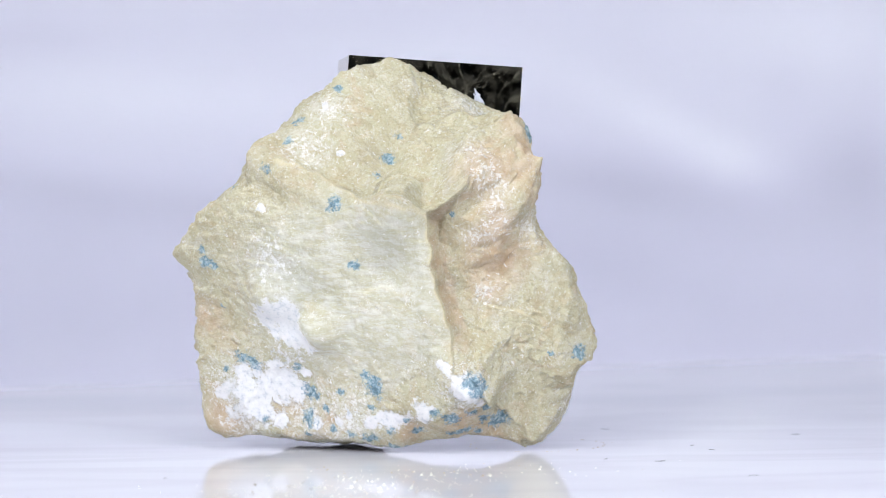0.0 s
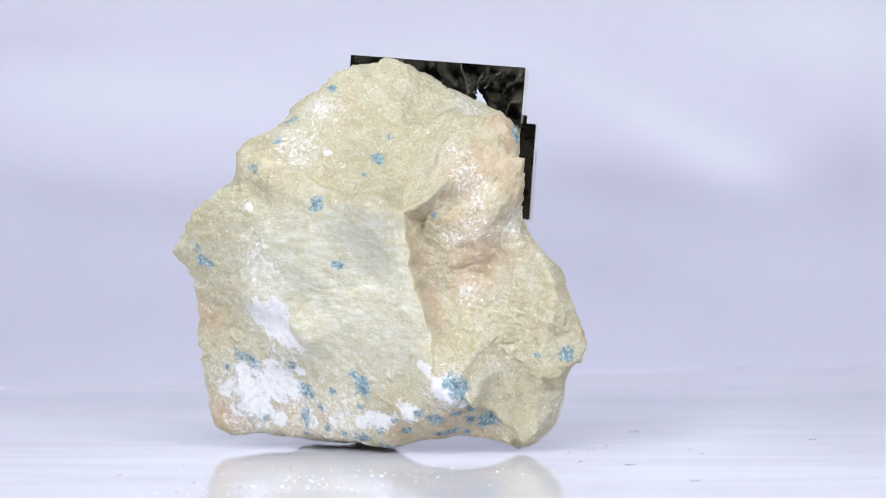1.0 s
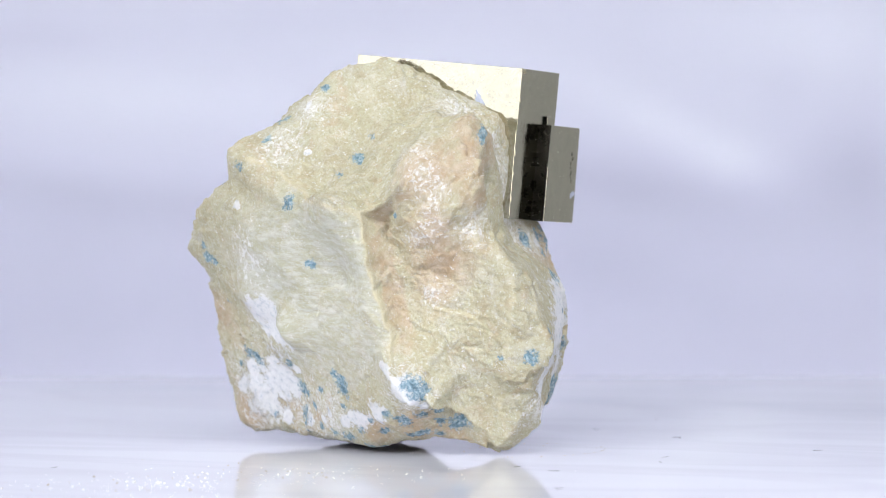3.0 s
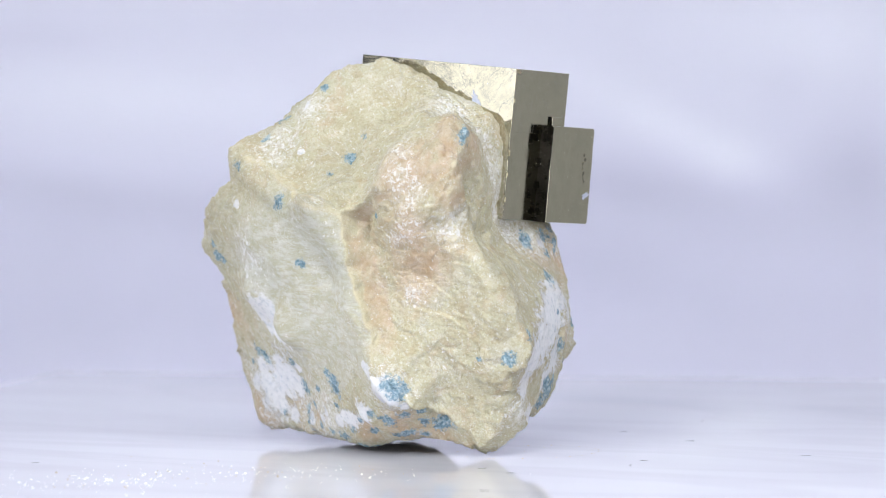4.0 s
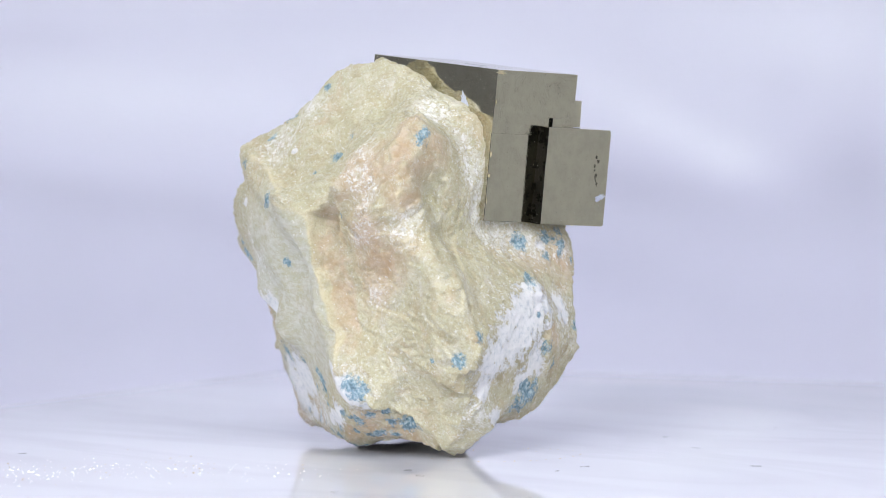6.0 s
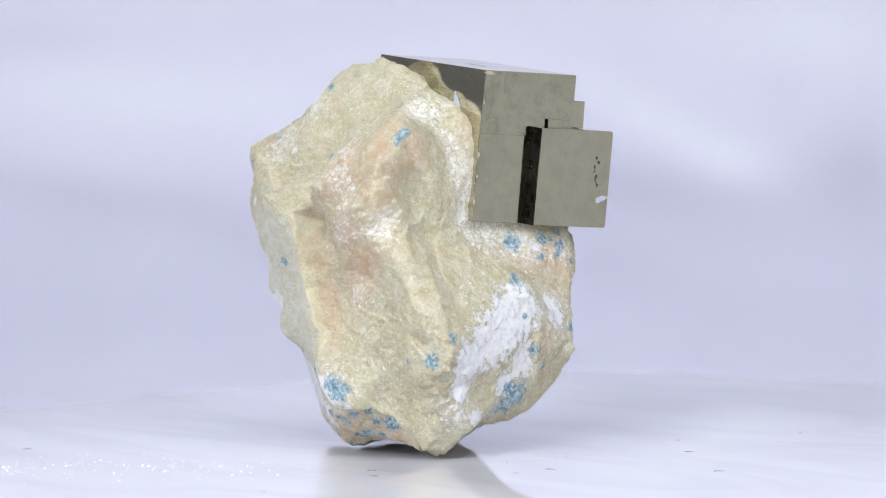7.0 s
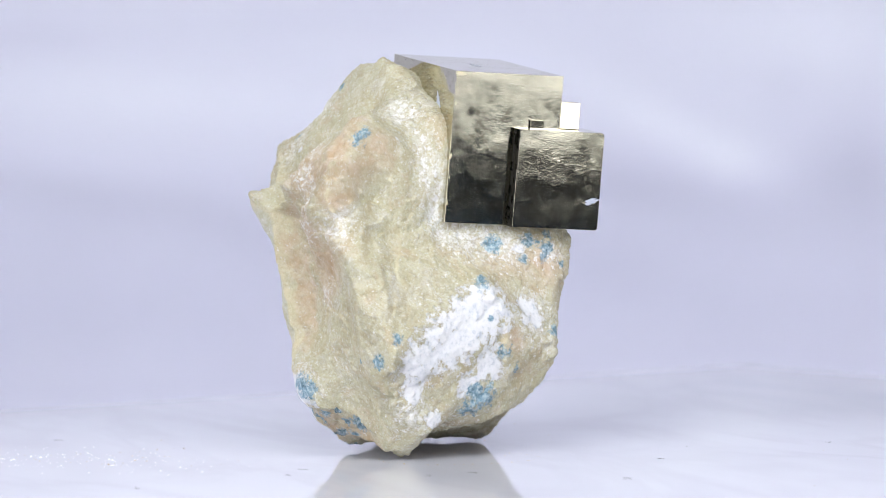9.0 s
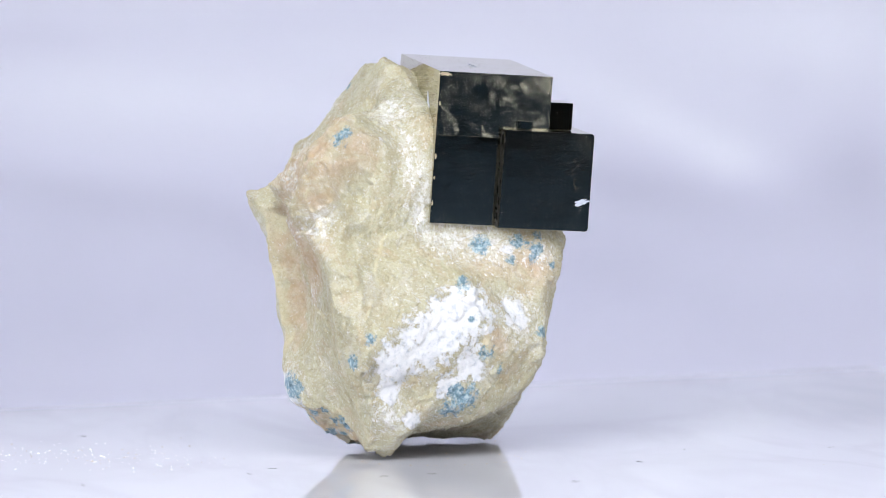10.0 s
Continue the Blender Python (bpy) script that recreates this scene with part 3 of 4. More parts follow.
BLUE_FRONT = [
    (-11.4, -21.0, 9.2, 1.5), (-1.7, -12.4, 16.6, 1.4), (-4.0, -16.5, 14.3, 1.0), (-17.9, -10.3, 23.5, 1.1), (-19.3, -13.6, 19.9, 1.0),
    (-22.0, -2.1, 20.0, 0.9), (-23.1, -16.8, 15.3, 1.1), (-34.0, -8.4, -1.4, 1.4), (-28.3, -4.7, -18.2, 1.3), (-25.9, -5.3, -19.5, 1.3),
    (-16.5, -6.7, -24.3, 1.4), (-16.5, -5.7, -29.4, 1.6), (-4.9, -13.9, -23.8, 1.9), (-8.0, -19.1, -1.7, 1.0)]
BLUE_LOW = [
    (12.8, -21.6, -22.4, 2.0), (17.3, -11.9, -29.6, 1.7), (8.9, -16.7, -29.2, 1.2), (31.3, -12.2, -17.7, 1.3), (22.0, -11.7, 21.5, 1.0),
    (-10.5, -7.6, 28.9, 0.8), (-28.8, -11.7, 12.0, 0.8), (0.0, -10.8, 20.7, 0.8), (2.9, -12.5, -31.5, 1.2), (-6.1, -9.7, -33.1, 1.2),
    (-13.3, -17.2, 13.8, 0.6), (9.1, -20.6, 7.0, 0.8), (-31.3, -5.8, -9.2, 0.6), (-1.1, -8.5, -34.5, 1.2)]
BLUE_SIDE = [
    (33.4, -9.2, -13.6, 1.2), (31.6, -11.9, -18.0, 1.2), (25.7, 7.7, -24.7, 2.6), (25.7, 4.8, -27.1, 1.4), (26.7, 7.8, -4.5, 1.4),
    (25.8, 11.9, -16.8, 1.4), (24.4, 13.9, -19.9, 1.0), (18.8, 11.9, 1.9, 1.6), (19.9, 17.1, -1.2, 1.0), (18.1, 22.0, 0.8, 1.2),
    (17.8, 24.8, -2.3, 0.8), (21.2, 22.2, -13.8, 1.2), (22.4, -13.1, 20.4, 1.3), (14.2, -20.6, -23.5, 1.6), (15.0, -15.3, -26.7, 1.2),
    (26.1, -1.4, -1.1, 0.6), (4.7, 17.9, -30.4, 0.8)]
OCHRE = [
    (15.1, -21.0, 14.8, 4.6), (17.0, -19.1, 1.1, 5.2), (-31.3, 0.7, -29.8, 4.0), (-20.0, -4.0, -27.9, 2.4), (-34.3, -3.1, -11.3, 3.2),
    (12.4, -14.1, -30.3, 2.6), (19.6, -13.0, 22.6, 2.0), (14.9, -17.5, -7.0, 2.6)]
OCHRE_SIDE = [
    (23.3, -16.1, 16.2, 4.4), (19.6, 20.6, -2.1, 4.0), (22.5, -9.2, 18.8, 2.6), (25.3, 13.7, -14.5, 1.8), (21.0, 11.6, -0.9, 3.0),
    (11.3, -16.4, -28.7, 2.4), (-5.6, 15.6, -34.9, 2.6), (13.1, -21.5, -23.5, 1.0)]
FROST = [
    (12.2, -17.6, 17.6, 2.6), (16.0, -21.3, 13.9, 3.0), (17.1, -20.8, 10.2, 2.4), (13.1, -20.1, 3.0, 2.0), (17.0, -21.3, 5.3, 2.4),
    (-12.4, -10.0, 25.6, 3.0), (-15.7, -14.3, 18.7, 3.4), (-28.9, -2.2, -24.4, 5.0), (-9.1, -10.1, -29.0, 5.0), (-17.0, -5.5, -28.8, 5.0),
    (10.9, -21.7, -24.3, 4.0), (-27.1, -0.8, -30.5, 4.0), (-22.4, -15.0, -0.7, 4.0), (14.9, -17.5, -7.0, 2.0)]
FROST_SIDE = [
    (19.8, 0.4, 14.9, 2.6), (19.4, 1.0, 7.1, 3.0), (14.0, -3.2, 23.6, 3.4), (19.2, 6.8, 2.5, 4.0), (19.1, 14.6, 0.9, 3.6),
    (18.3, 22.9, -0.3, 2.4), (23.3, 18.1, -11.7, 4.0), (23.2, -17.3, 5.4, 3.0), (29.4, -5.3, -27.5, 3.0), (18.8, -0.7, 19.8, 2.0),
    (19.7, 3.8, 3.1, 3.0), (18.6, 10.9, 2.4, 3.0), (12.7, -2.1, 25.5, 2.0), (19.8, 1.9, 10.9, 2.2)]
BLUE_BASE = [
    (12.4, -17.0, -27.7, 1.3), (14.5, -13.8, -29.2, 1.0), (11.5, -13.5, -31.2, 1.2), (17.0, -12.1, -29.5, 1.4), (8.6, -13.9, -31.7, 1.0),
    (13.7, -12.0, -31.6, 0.9), (-1.4, -9.6, -34.3, 0.9), (1.0, -8.5, -34.7, 0.9), (-4.6, -10.3, -33.2, 0.8), (8.2, -17.1, -28.9, 0.8),
    (-10.7, -10.8, -24.6, 0.9), (-5.4, -12.5, -27.2, 0.8), (26.5, -13.9, -17.9, 0.6)]
BLUE_SPOTS = [
    (26.5, 6.1, -23.6, 1.2), (27.4, 9.1, -10.9, 0.6), (19.1, 12.1, 1.4, 1.4), (18.0, 18.6, 2.2, 1.4), (18.9, 21.6, -0.9, 1.0),
    (19.5, 6.6, -31.0, 0.8), (9.7, -13.8, -31.6, 0.8), (8.8, -10.9, -33.3, 0.8), (9.2, -16.8, -29.0, 1.0), (27.4, -2.2, -2.6, 0.5),
    (16.9, 22.0, 3.0, 0.8)]
OCHRE_BASE = [
    (10.6, -14.7, -30.5, 3.0), (1.6, -12.9, -31.0, 2.6), (15.4, -11.3, -31.5, 2.2), (-13.7, -7.3, -30.0, 2.0), (18.4, -17.4, -1.6, 3.0),
    (16.6, -21.3, 5.4, 2.6), (21.0, -17.2, 18.1, 3.6), (23.8, -17.9, 10.2, 2.4)]
WHITE_BASE = [
    (-9.1, -10.3, -28.5, 1.0), (-3.2, -12.7, -29.4, 1.6), (-11.0, -8.9, -29.6, 1.0), (-14.9, -6.5, -30.2, 1.2), (6.9, -21.4, -19.3, 1.0),
    (-30.2, -0.1, -29.1, 1.4), (-21.0, -3.0, -30.0, 1.4), (-32.5, -0.1, -25.5, 1.0), (-27.9, -3.9, -20.9, 1.4), (-16.8, -8.0, -21.2, 0.8),
    (13.8, -18.6, -26.2, 1.0)]
BLUE_CRUST = [
    (-18.3, -7.9, -20.1, 0.9), (-15.4, -7.5, -25.1, 1.1), (-13.5, -8.1, -27.9, 0.9), (-31.1, -2.5, -20.7, 0.7), (-24.0, -2.1, -29.6, 0.9),
    (1.0, -14.0, -29.5, 0.8), (5.8, -17.7, -28.1, 1.0), (-2.1, -12.2, -31.6, 1.0), (-9.0, -8.8, -32.3, 1.0), (-12.1, -7.6, -31.2, 0.8),
    (-16.7, -4.2, -32.4, 0.8), (-4.8, -14.2, -22.7, 1.0), (-6.4, -14.0, -21.3, 0.8), (-34.8, -8.9, 0.9, 0.7), (-32.6, -8.7, -2.1, 0.7)]

HEART = np.array((1.0, -1.0, -1.0))
BASE = 35.3                     # height of the heart's level over the plate, in millimetres


def rock_radius(d):
    """Distance of the rock's skin from its heart along the directions d: flat faces, then swells, hollows and the broken edge."""
    f = np.array(FACETS)
    az, el, h = np.radians(f[:, 0]), np.radians(f[:, 1]), f[:, 2]
    n = np.stack([np.cos(el) * np.cos(az), np.cos(el) * np.sin(az), np.sin(el)], 1)
    k = np.maximum(d @ n.T, 1e-3) / h[None]
    r = 1 / np.sum(k ** 24, 1) ** (1 / 24)
    r -= broken_edge(HEART + d * r[:, None])
    for az, el, spread, height in LOBES:
        az, el = radians(az), radians(el)
        c = np.array((math.cos(el) * math.cos(az), math.cos(el) * math.sin(az), math.sin(el)))
        r += height * np.exp(-(1 - d @ c) * 2 / spread ** 2)
    return r


def wander(p, scale, size):
    """A slow wobble, so that broken edges run unevenly."""
    return np.array([noise.noise(Vector(v) * scale) for v in p]) * size


def edge_ways(p):
    """How far points lie outside the cleavage face, across its side edge and over its top edge, in millimetres."""
    x, y, z = p.T
    off = wander(p, 0.33, 0.8) + wander(p, 0.9, 0.14)
    side, top = np.array(EDGE_SIDE), np.array(EDGE_TOP)
    return (x - np.interp(z, side[:, 0], side[:, 1]) + off, z - np.interp(x, top[:, 0], top[:, 1]) + off)


def broken_edge(p):
    """How far the rock drops behind the edge of the flat cleavage face, in millimetres."""
    x, y, z = p.T
    front = np.clip((-y - 6) / 5, 0, 1)
    side, top = np.array(EDGE_SIDE), np.array(EDGE_TOP)
    a, b = edge_ways(p)
    drop = np.interp(z, side[:, 0], side[:, 2], 0, 0) * (0.35 * np.clip(a / 0.7, 0, 1) + 0.65 * np.clip(a / 3.2, 0, 1)) * np.clip((13 - a) / 9, 0, 1)
    scoop = np.interp(x, top[:, 0], top[:, 2], 0, 0) * (0.4 * np.clip(b / 0.7, 0, 1) + 0.6 * np.clip(b / 2.5, 0, 1)) * np.clip((13 - b) / 10, 0, 1)
    return np.maximum(drop, scoop) * front


def planes(d, r, count, warp, keep, most):
    """The skin broken into flat facets: each patch takes the plane that suits it, with narrow worn borders."""
    k = np.arange(count) + 0.5
    el, az = np.arcsin(1 - 2 * k / count), k * 2.39996
    rng = np.random.default_rng(4)
    seeds = np.stack([np.cos(el) * np.cos(az), np.cos(el) * np.sin(az), np.sin(el)], 1) + rng.normal(0, 0.05, (count, 3))
    seeds /= np.linalg.norm(seeds, axis=1)[:, None]
    w = d + warp
    w /= np.linalg.norm(w, axis=1)[:, None]
    dots = (w @ seeds.T).astype(np.float32)
    order = np.argpartition(-dots, 1, axis=1)[:, :2]
    pair = np.take_along_axis(dots, order, 1)
    swap = pair[:, 0] < pair[:, 1]
    order[swap], pair[swap] = order[swap][:, ::-1], pair[swap][:, ::-1]
    p = d * r[:, None]
    fits = []
    for j in range(count):
        mine = order[:, 0] == j
        q = p[mine]
        if len(q) < 20:
            fits.append((seeds[j], 1.0))
            continue
        c = q.mean(0)
        n = np.linalg.svd((q - c)[::7], full_matrices=False)[2][2]
        n = n if n @ c > 0 else -n
        fits.append((n, n @ c))
    normals, levels = np.array([f[0] for f in fits]), np.array([f[1] for f in fits])

    def height(which):
        lean = np.sum(d * normals[which], 1)
        return np.where(lean > 0.3, levels[which] / np.maximum(lean, 0.3), r)

    mix_in = np.clip((pair[:, 0] - pair[:, 1]) / 0.006, 0, 1) * 0.5 + 0.5
    flat = height(order[:, 0]) * mix_in + height(order[:, 1]) * (1 - mix_in)
    return r + np.tanh((flat - r) / most) * most * keep


def way(az, el):
    az, el = radians(az), radians(el)
    return np.array((math.cos(el) * math.cos(az), math.cos(el) * math.sin(az), math.sin(el)))


def ridges(d, r, wobble):
    """Height of the ledges and crests over the rock, and how near each point lies to such an edge."""
    high, line = np.zeros(len(d)), np.zeros(len(d))
    for kind, side, height, reach, places in RIDGES:
        best, off, run = np.full(len(d), 9.0), np.zeros(len(d)), np.zeros(len(d))
        count = len(places) - 1
        for k in range(count):
            a, b = way(*places[k]), way(*places[k + 1])
            s = np.clip((d - a) @ (b - a) / ((b - a) @ (b - a)), 0, 1)
            v = d - (a + s[:, None] * (b - a))
            far = np.linalg.norm(v, axis=1)
            n = np.cross(a, b)
            near = far < best
            off = np.where(near, np.sign(v @ n) * far, off)
            run = np.where(near, (k + s) / count, run)
            best = np.minimum(best, far)
        off = off * r * side + wobble
        fade = np.clip(np.minimum(run, 1 - run) / 0.15, 0, 1) * height
        if kind == "ledge":
            high += fade * np.where(off > 0, np.exp(-np.maximum(off, 0) / reach), np.clip(1 + off / 0.4, 0, 1))
        else:
            high += fade * np.exp(-np.abs(off) / reach)
        line = np.maximum(line, fade / max(height, 0.6) * np.exp(-(off / 0.4) ** 2))
    return high, line


def stain(pts, spots):
    clear = np.ones(len(pts))
    for x, y, z, r in spots:
        dist = np.linalg.norm(pts - np.array((x, y, z)), axis=1) / r
        clear *= 1 - np.clip(1.2 - 0.66 * dist, 0, 1) * 0.97
    return 1 - clear


def chips(q, scale):
    """Height of chipped flakes: small tilted cells with creases between them."""
    near, spots = noise.voronoi(q * scale)
    tilt = (spots[0].x * 7.3 + spots[0].y * 3.1 + spots[0].z * 5.7) % 1.0 - 0.5
    lean = Vector(((spots[0].x * 13.7) % 1.0, (spots[0].y * 11.9) % 1.0, (spots[0].z * 17.3) % 1.0)) - Vector((0.5, 0.5, 0.5))
    return min(near[1] - near[0], 0.25) * 0.7 + tilt * 0.35 + 1.5 * (q * scale - spots[0]).dot(lean)


def cracks(q):
    """Narrow fissures that wander down the rock, here and there."""
    w = Vector((q.x * 0.13 + q.z * 0.03, q.y * 0.13, q.z * 0.05))
    line = abs(noise.noise(w) + 0.25 * noise.noise(q * 0.35) + 0.10 * noise.noise(q * 1.1))
    return max(0.0, 1 - line / 0.035) * min(max(noise.noise(q * 0.1 + Vector((3, 9, 2))) * 3 + 0.4, 0.0), 1.0)


def shelves(q):
    """Thin broken layers: the bedding leans, and each layer ends in a small sharp ledge."""
    t = (0.25 * q.x - 0.75 * q.y + 0.6 * q.z) / 3.1 + 1.3 * noise.noise(q * 0.11) + 0.5 * noise.noise(q * 0.4)
    patch = min(max(noise.noise(q * 0.09 + Vector((7, 3, 1))) * 2.2 + 0.55, 0.0), 1.0)
    return 0.42 * (t % 1.0 - 0.5) * patch


def build_rock(specimen):
    bm = bmesh.new()
    bmesh.ops.create_icosphere(bm, subdivisions=8, radius=1)
    me = bpy.data.meshes.new("rock_matrix")
    bm.to_mesh(me)
    bm.free()
    co = np.empty(len(me.vertices) * 3)
    me.vertices.foreach_get("co", co)
    d = co.reshape(-1, 3)
    d /= np.linalg.norm(d, axis=1)[:, None]
    reach = rock_radius(d)
    wobble = wander(HEART + d * reach[:, None], 0.5, 0.7) + wander(d, 40, 0.3)
    high, line = ridges(d, reach, wobble)
    q = HEART + d * reach[:, None]
    warp = np.stack([wander(q + 31 * k, 0.25, 0.07) + wander(q + 17 * k, 0.9, 0.025) for k in range(3)], 1)
    a, over = edge_ways(q)
    flat_face = np.clip(-np.maximum(a, over) / 3, 0, 1) * np.clip((-q[:, 1] - 6) / 3, 0, 1)
    rim = np.clip((np.abs(np.maximum(a, over)) - 0.8) / 2.5, 0, 1)
    keep = np.where(q[:, 1] < -6, (1 - flat_face) * rim, 1.0)
    reach = planes(d, reach, 260, warp, 0.9 * keep, 0.65)
    reach = planes(d, reach, 1300, warp * 0.6, 0.8 * keep, 0.4)
    p = HEART + d * (reach + high)[:, None]
    a, over = edge_ways(p)
    front = np.clip((-p[:, 1] - 6) / 3, 0, 1)
    inside = np.clip(-a / 0.5, 0, 1) * np.clip(-over / 0.5, 0, 1)
    pale = np.exp(-(((p[:, 0] + 8) / 20) ** 2 + ((p[:, 2] + 6) / 17) ** 2) ** 3) * front * inside
    reach = (p[:, 2] > -22) & (p[:, 2] < 17) & (p[:, 0] > -22)
    crest = np.exp(-(np.maximum(a, over) / 0.45) ** 2) * front * reach
    crest = np.maximum(crest, 0.7 * line)
    facet = np.clip(a / 0.4, 0, 1) * np.clip((3.4 - a) / 0.8, 0, 1) * front * (p[:, 2] > -17) * (p[:, 2] < 11)
    white = stain(p, WHITE_FRONT + WHITE_SIDE + WHITE_BASE)
    blue = stain(p, BLUE_FRONT + BLUE_LOW + BLUE_SIDE + BLUE_BASE + BLUE_SPOTS + BLUE_CRUST)
    ochre = np.maximum(stain(p, OCHRE + OCHRE_SIDE + OCHRE_BASE), 0.8 * facet)
    frost = stain(p, FROST + FROST_SIDE)
    relief = np.empty(len(p))
    for i, v in enumerate(p):
        q = Vector(v)
        rough = (1 - 0.75 * pale[i]) * (1 - 0.85 * white[i])
        slab = Vector((q.x * 0.9 + q.z * 0.35, q.y, q.z * 1.25 - q.x * 0.3))
        relief[i] = 0.35 * noise.fractal(q * 0.16, 0.9, 2.0, 3) - 0.25 * rough \
            + rough * (0.25 * chips(slab, 0.2) + 0.30 * chips(slab, 0.5) + 0.09 * chips(q, 1.3) + 0.11 * noise.fractal(q * 1.3, 0.7, 2.0, 3) + shelves(q) - 0.18 * cracks(q)) \
            + (1 - rough) * 0.12 * noise.noise(Vector((q.x * 0.25, q.y * 0.4, q.z * 0.9)))
    p += d * relief[:, None]
    p[:, 2] = np.maximum(p[:, 2] + BASE, 0.02)
    me.vertices.foreach_set("co", (p / 1000).ravel())
    for name, values in (("white", white), ("blue", blue), ("ochre", ochre), ("pale", pale), ("frost", frost), ("crest", crest)):
        me.attributes.new(name, "FLOAT", "POINT").data.foreach_set("value", values)
    for q in me.polygons:
        q.use_smooth = True
    me.materials.append(ROCK)
    ob = new("rock_matrix", me)
    ob.parent = specimen
    tagged(ob, label="sand-yellow marl with white crusts and blue-grey spots")


def build_pyrite(specimen):
    m = Matrix((EX, EY, EZ)).transposed().to_4x4()
    m.translation = CORNER * 1000
    m = Matrix.Scale(0.001, 4) @ m

    def crystal(name, lo, hi, mat, label, bevel=0.015, tip=0.0, swing=0.0, worn=0.0):
        """tip and swing: degrees by which the crystal stands out of line with the large one; worn: rounding of its outer corners."""
        mid = Matrix.Translation([(p + q) / 2 for p, q in zip(lo, hi)])
        own = mid @ Matrix.Rotation(radians(tip), 4, "Y") @ Matrix.Rotation(radians(swing), 4, "Z") @ mid.inverted()
        bm = box_bm(lo, hi)
        if worn:
            outer = [e for e in bm.edges if all(v.co.y > hi[1] - 0.01 for v in e.verts) and abs(e.verts[0].co.z - e.verts[1].co.z) < 0.01 and abs(e.verts[0].co.x - e.verts[1].co.x) > 1]
            bmesh.ops.bevel(bm, geom=outer, offset=worn, segments=3, profile=0.5, affect="EDGES")
        bmesh.ops.bevel(bm, geom=bm.edges[:], offset=bevel, segments=1, profile=0.6, affect="EDGES")
        bm.transform(m @ own)
        return part(name, bm, mat, specimen, label)

    up = lambda x, y, z: (m @ Vector((x, y, z))) * 1000
    flake("white_chip", up(-7.5, 0.0, -6.1), -EY, EZ - 0.55 * EX, 0.55, 1.5, 5.0, CHIP, specimen, "white chip in the crystal face")
    flake("white_chip", up(2.3, 26.4, -21.4), EX, EY * 0.9 + EZ * 0.3, 0.45, 1.2, 5.0, CHIP, specimen, "white chip in the crystal face")
    flake("pale_chip", up(-14.0, 9.0, 0.0), EZ, EX, 0.4, 2.4, 8.0, CHIP, specimen, "pale chip in the crystal face")
    flake("gold_chip", up(0.0, 1.0, -0.45), EX, EY, 0.3, 1.1, 2.0, GOLD, specimen, "bright chip on the crystal corner")
    rng = random.Random(8)
    for k in range(16):
        f = k / 15
        y, z = 24.5 + 2.1 * f ** 2 + rng.gauss(0, 0.25), -14.2 - 12.0 * f
        flake("dark_pit", up(2.26 + 0.012 * (z + 18) / 10, y, z), EX, EZ + rng.uniform(-0.6, 0.9) * EY, rng.uniform(0.10, 0.28), rng.uniform(0.2, 0.5), 20.0 + k, PYRITE_ROUGH, specimen, "rough dark pit")
    for k, (x, y, z, w, h) in enumerate(((2.3, 27.3, -26.2, 0.18, 0.3), (0.02, 0.25, -14.8, 0.15, 0.4), (0.02, 0.3, -18.6, 0.12, 0.3), (0.02, 0.25, -23.0, 0.12, 0.35), (0.04, 0.3, -5.6, 0.14, 0.3), (2.3, 20.0, -26.4, 0.25, 0.12))):
        flake("gold_chip", up(x, y, z), EX, EZ, w, h, 40.0 + k, GOLD, specimen, "bright chip on the crystal edge")
    crystal("large_cube", (-31.0, 0.0, -11.1), (0.0, 20.1, 0.0), PYRITE, "brassy grey pyrite block with wavy growth rings", 0.02)
    crystal("lower_block", (-24.0, 0.05, -26.6), (-0.05, 13.0, -11.15), PYRITE_CLEAN, "dark mirror-faced pyrite block", 0.055, -0.5)
    crystal("small_cube", (-14.0, 11.8, -26.6), (2.3, 27.8, -9.5), PYRITE_CUBE, "sharp pyrite cube with a chipped corner", 0.03, -0.7, 0.0, 0.55)
    # thin rough slab, set darker than the cube's other faces
    crystal("side_face", (-6.0, 11.72, -26.56), (2.27, 11.9, -9.54), PYRITE_DARK, "dark rough side of the cube", 0.01)
    crystal("notch_crystal", (-3.0, 14.4, -9.6), (0.5, 16.9, -7.9), PYRITE_CUBE, "tiny step beside the cube", 0.03)
    crystal("tiny_cube", (-12.0, 19.0, -9.6), (-2.9, 25.0, -4.9), PYRITE_CLEAN, "tiny bright pyrite cube", 0.06, -2.5, -1.3)


def flake(name, at, normal, up, width, height, seed, mat, specimen, label):
    """A thin ragged flake lying on a crystal face."""
    n, u = Vector(normal).normalized(), Vector(up).normalized()
    side = u.cross(n)
    bm = bmesh.new()
    ring = []
    for k in range(28):
        a = k / 28 * 2 * math.pi
        g = 1 + 0.8 * noise.noise(Vector((math.cos(a) * 2.6, math.sin(a) * 2.6, seed))) + 0.4 * noise.noise(Vector((math.cos(a) * 7, math.sin(a) * 7, seed)))
        ring.append(Vector(at) + side * (math.cos(a) * width * g) + u * (math.sin(a) * height * g + 0.25 * width * math.cos(2 * a)))
    low = [bm.verts.new((v - n * 0.1) * 0.001) for v in ring]
    top = [bm.verts.new((v + n * 0.06) * 0.001) for v in ring]
    bm.faces.new(top)
    for k in range(28):
        bm.faces.new((low[k], low[(k + 1) % 28], top[(k + 1) % 28], top[k]))
    part(name, bm, mat, specimen, label)


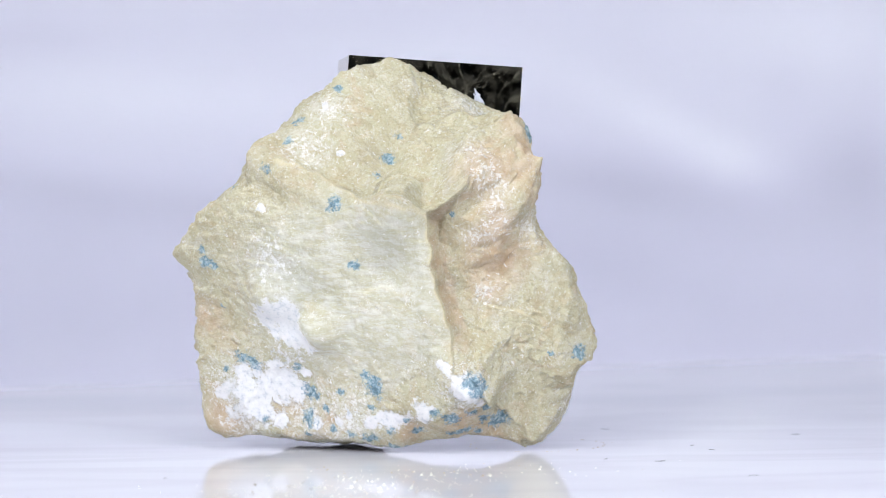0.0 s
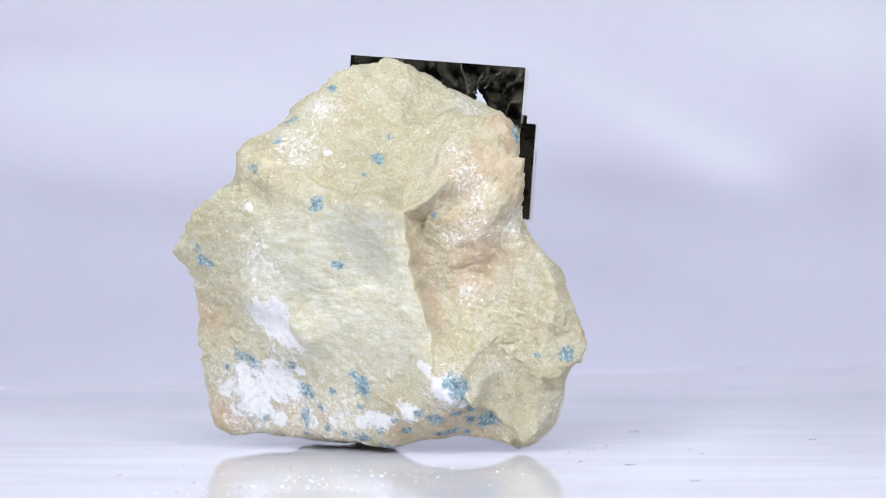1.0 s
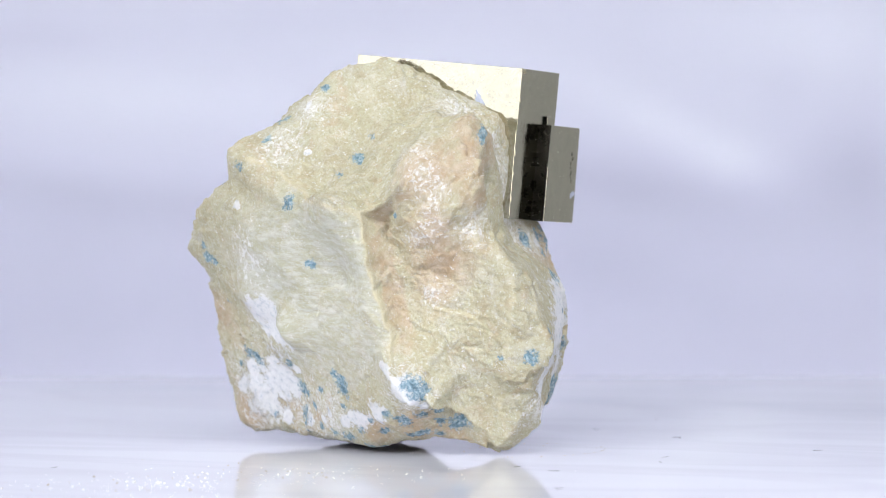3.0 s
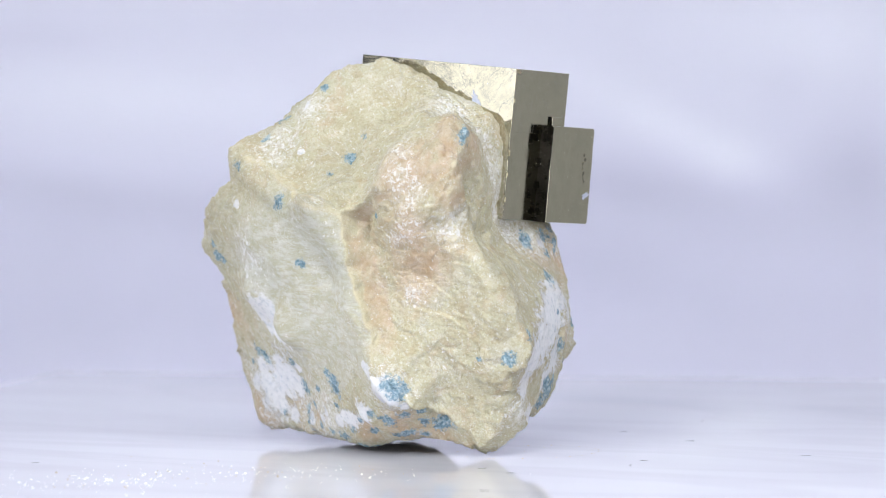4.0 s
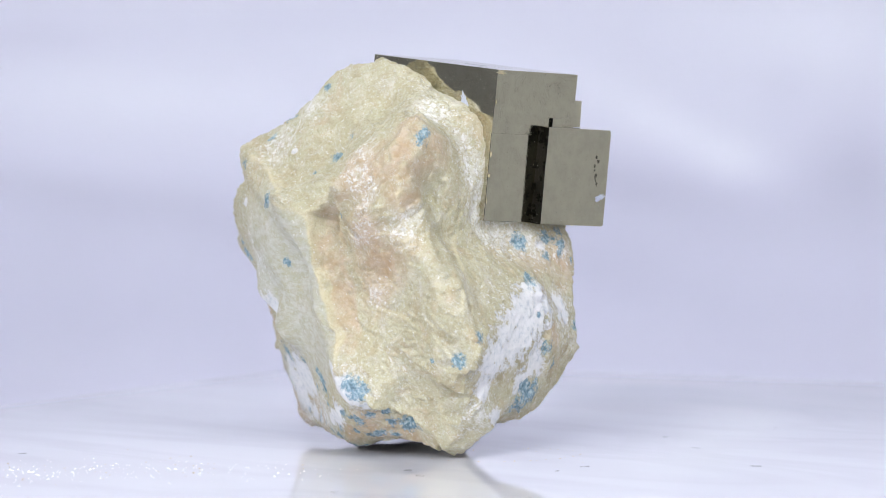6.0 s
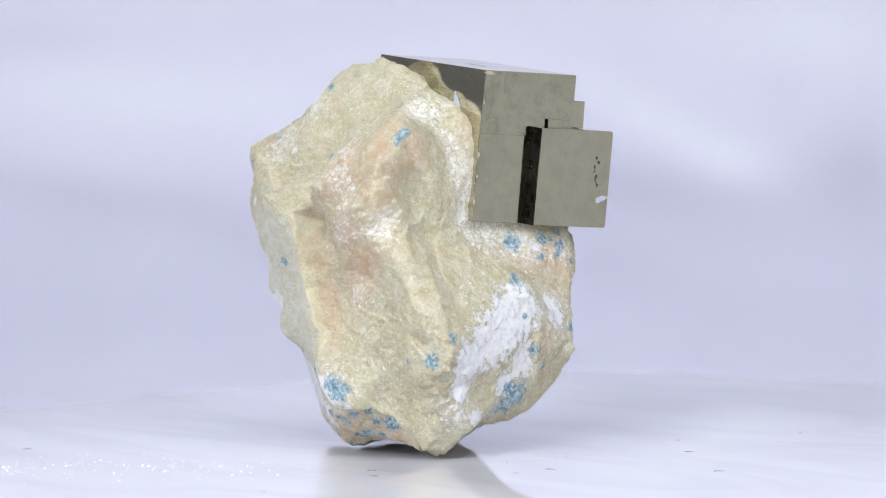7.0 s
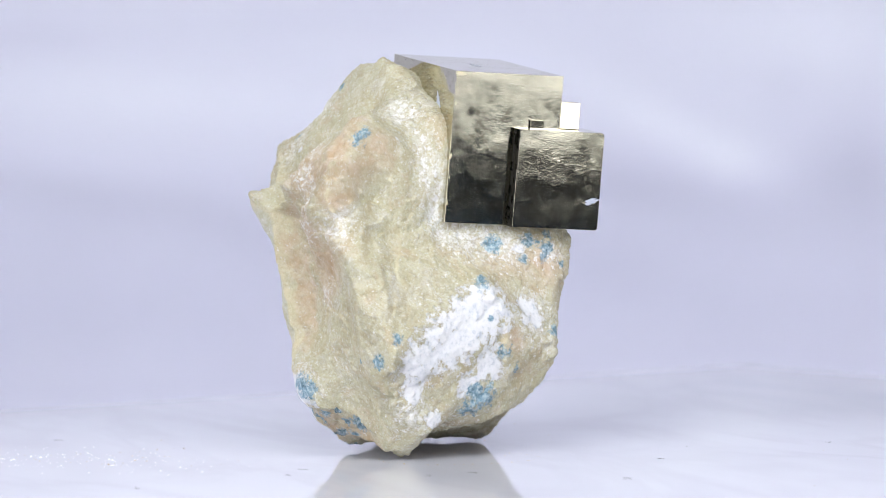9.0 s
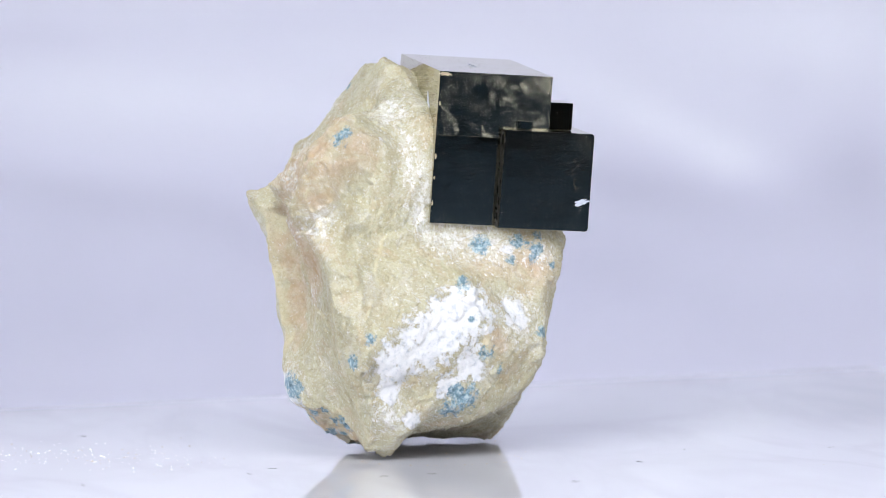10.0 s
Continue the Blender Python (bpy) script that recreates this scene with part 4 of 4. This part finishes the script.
def scatter(name, places, size, mat, label, category):
    """Loose grains lying on the plate, joined as stuff."""
    verts, faces = [], []
    rng = random.Random(5)
    for x, y, s in places:
        k = len(verts)
        r = size * s
        a = rng.random() * 6.28
        for j in range(4):
            verts.append((x + r * math.cos(a + j * 1.57) * rng.uniform(0.5, 1), y + r * math.sin(a + j * 1.57) * rng.uniform(0.5, 1), 0.0))
        verts.append((x + r * 0.1, y, r * rng.uniform(0.5, 1.0)))
        faces += [(k + j, k + (j + 1) % 4, k + 4) for j in range(4)]
    me = bpy.data.meshes.new(name)
    me.from_pydata(verts, [], faces)
    me.materials.append(mat)
    return tagged(new(name, me), label, category, kind="stuff")


def build_grit():
    rng = random.Random(11)
    white, brown = [], []
    for k in range(420):
        f = rng.random()
        x, y = -0.0165 + 0.031 * f + rng.gauss(0, 0.012), -0.094 + 0.054 * f + rng.gauss(0, 0.007)
        (white if rng.random() < 0.8 else brown).append((x, y, rng.lognormvariate(-0.3, 0.5)))
    for k in range(60):
        a, r = rng.random() * 6.28, rng.uniform(0.02, 0.13)
        brown.append((r * math.cos(a), r * math.sin(a), rng.lognormvariate(-0.7, 0.4)))
    for k in range(50):
        a = rng.random() * 6.28
        brown.append((0.024 + 0.012 * math.cos(a), 0.004 + 0.014 * math.sin(a), rng.lognormvariate(-0.5, 0.5)))
    return (scatter("white_grit", white, 0.00015, GRIT, "fine white rock dust on the glossy plate", "dust"),
            scatter("brown_grit", brown, 0.00017, CRUMB, "scattered brown rock crumbs on the plate", "crumbs"))


def build_lint():
    """Short dark fibres lying on the plate."""
    cu = bpy.data.curves.new("lint", "CURVE")
    cu.dimensions, cu.bevel_depth, cu.bevel_resolution = "3D", 0.00003, 1
    rng = random.Random(3)
    for x, y in ((0.035, -0.0275), (0.054, -0.0085), (0.052, 0.0), (0.036, 0.036), (0.0145, 0.0486), (0.0152, 0.0747), (0.0456, -0.0308),
                 (-0.04, -0.055), (0.07, 0.02), (0.06, -0.06)):
        sp = cu.splines.new("POLY")
        sp.points.add(5)
        a = rng.random() * 6.28
        for k in range(6):
            a += rng.uniform(-0.8, 0.8)
            x, y = x + 0.00035 * math.cos(a), y + 0.00035 * math.sin(a)
            sp.points[k].co = (x, y, 0.00006, 1)
    cu.materials.append(BLACK)
    dg_ob = new("lint", cu)
    me = bpy.data.meshes.new_from_object(dg_ob.evaluated_get(bpy.context.evaluated_depsgraph_get()))
    bpy.data.objects.remove(dg_ob)
    return tagged(new("lint", me), "short dark lint fibres on the glossy plate", "lint", kind="stuff")


plate = build_turntable()
specimen = tagged(new("mineral_specimen"), "sand-yellow marl rock with metallic pyrite cubes on a white plate", "mineral specimen")
build_rock(specimen)
build_pyrite(specimen)
grit = build_grit()
lint = build_lint()
build_room()
build_table()
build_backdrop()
build_lights()


def motions():
    rows = [(k * 0.5, pose(AXIS[0], 0, 0, 0, 0, -turned(k * 0.5))) for k in range(21)]
    walk(plate, rows)
    walk(specimen, rows)
    for loose in (*grit, lint):
        walk(loose, rows)


motions()
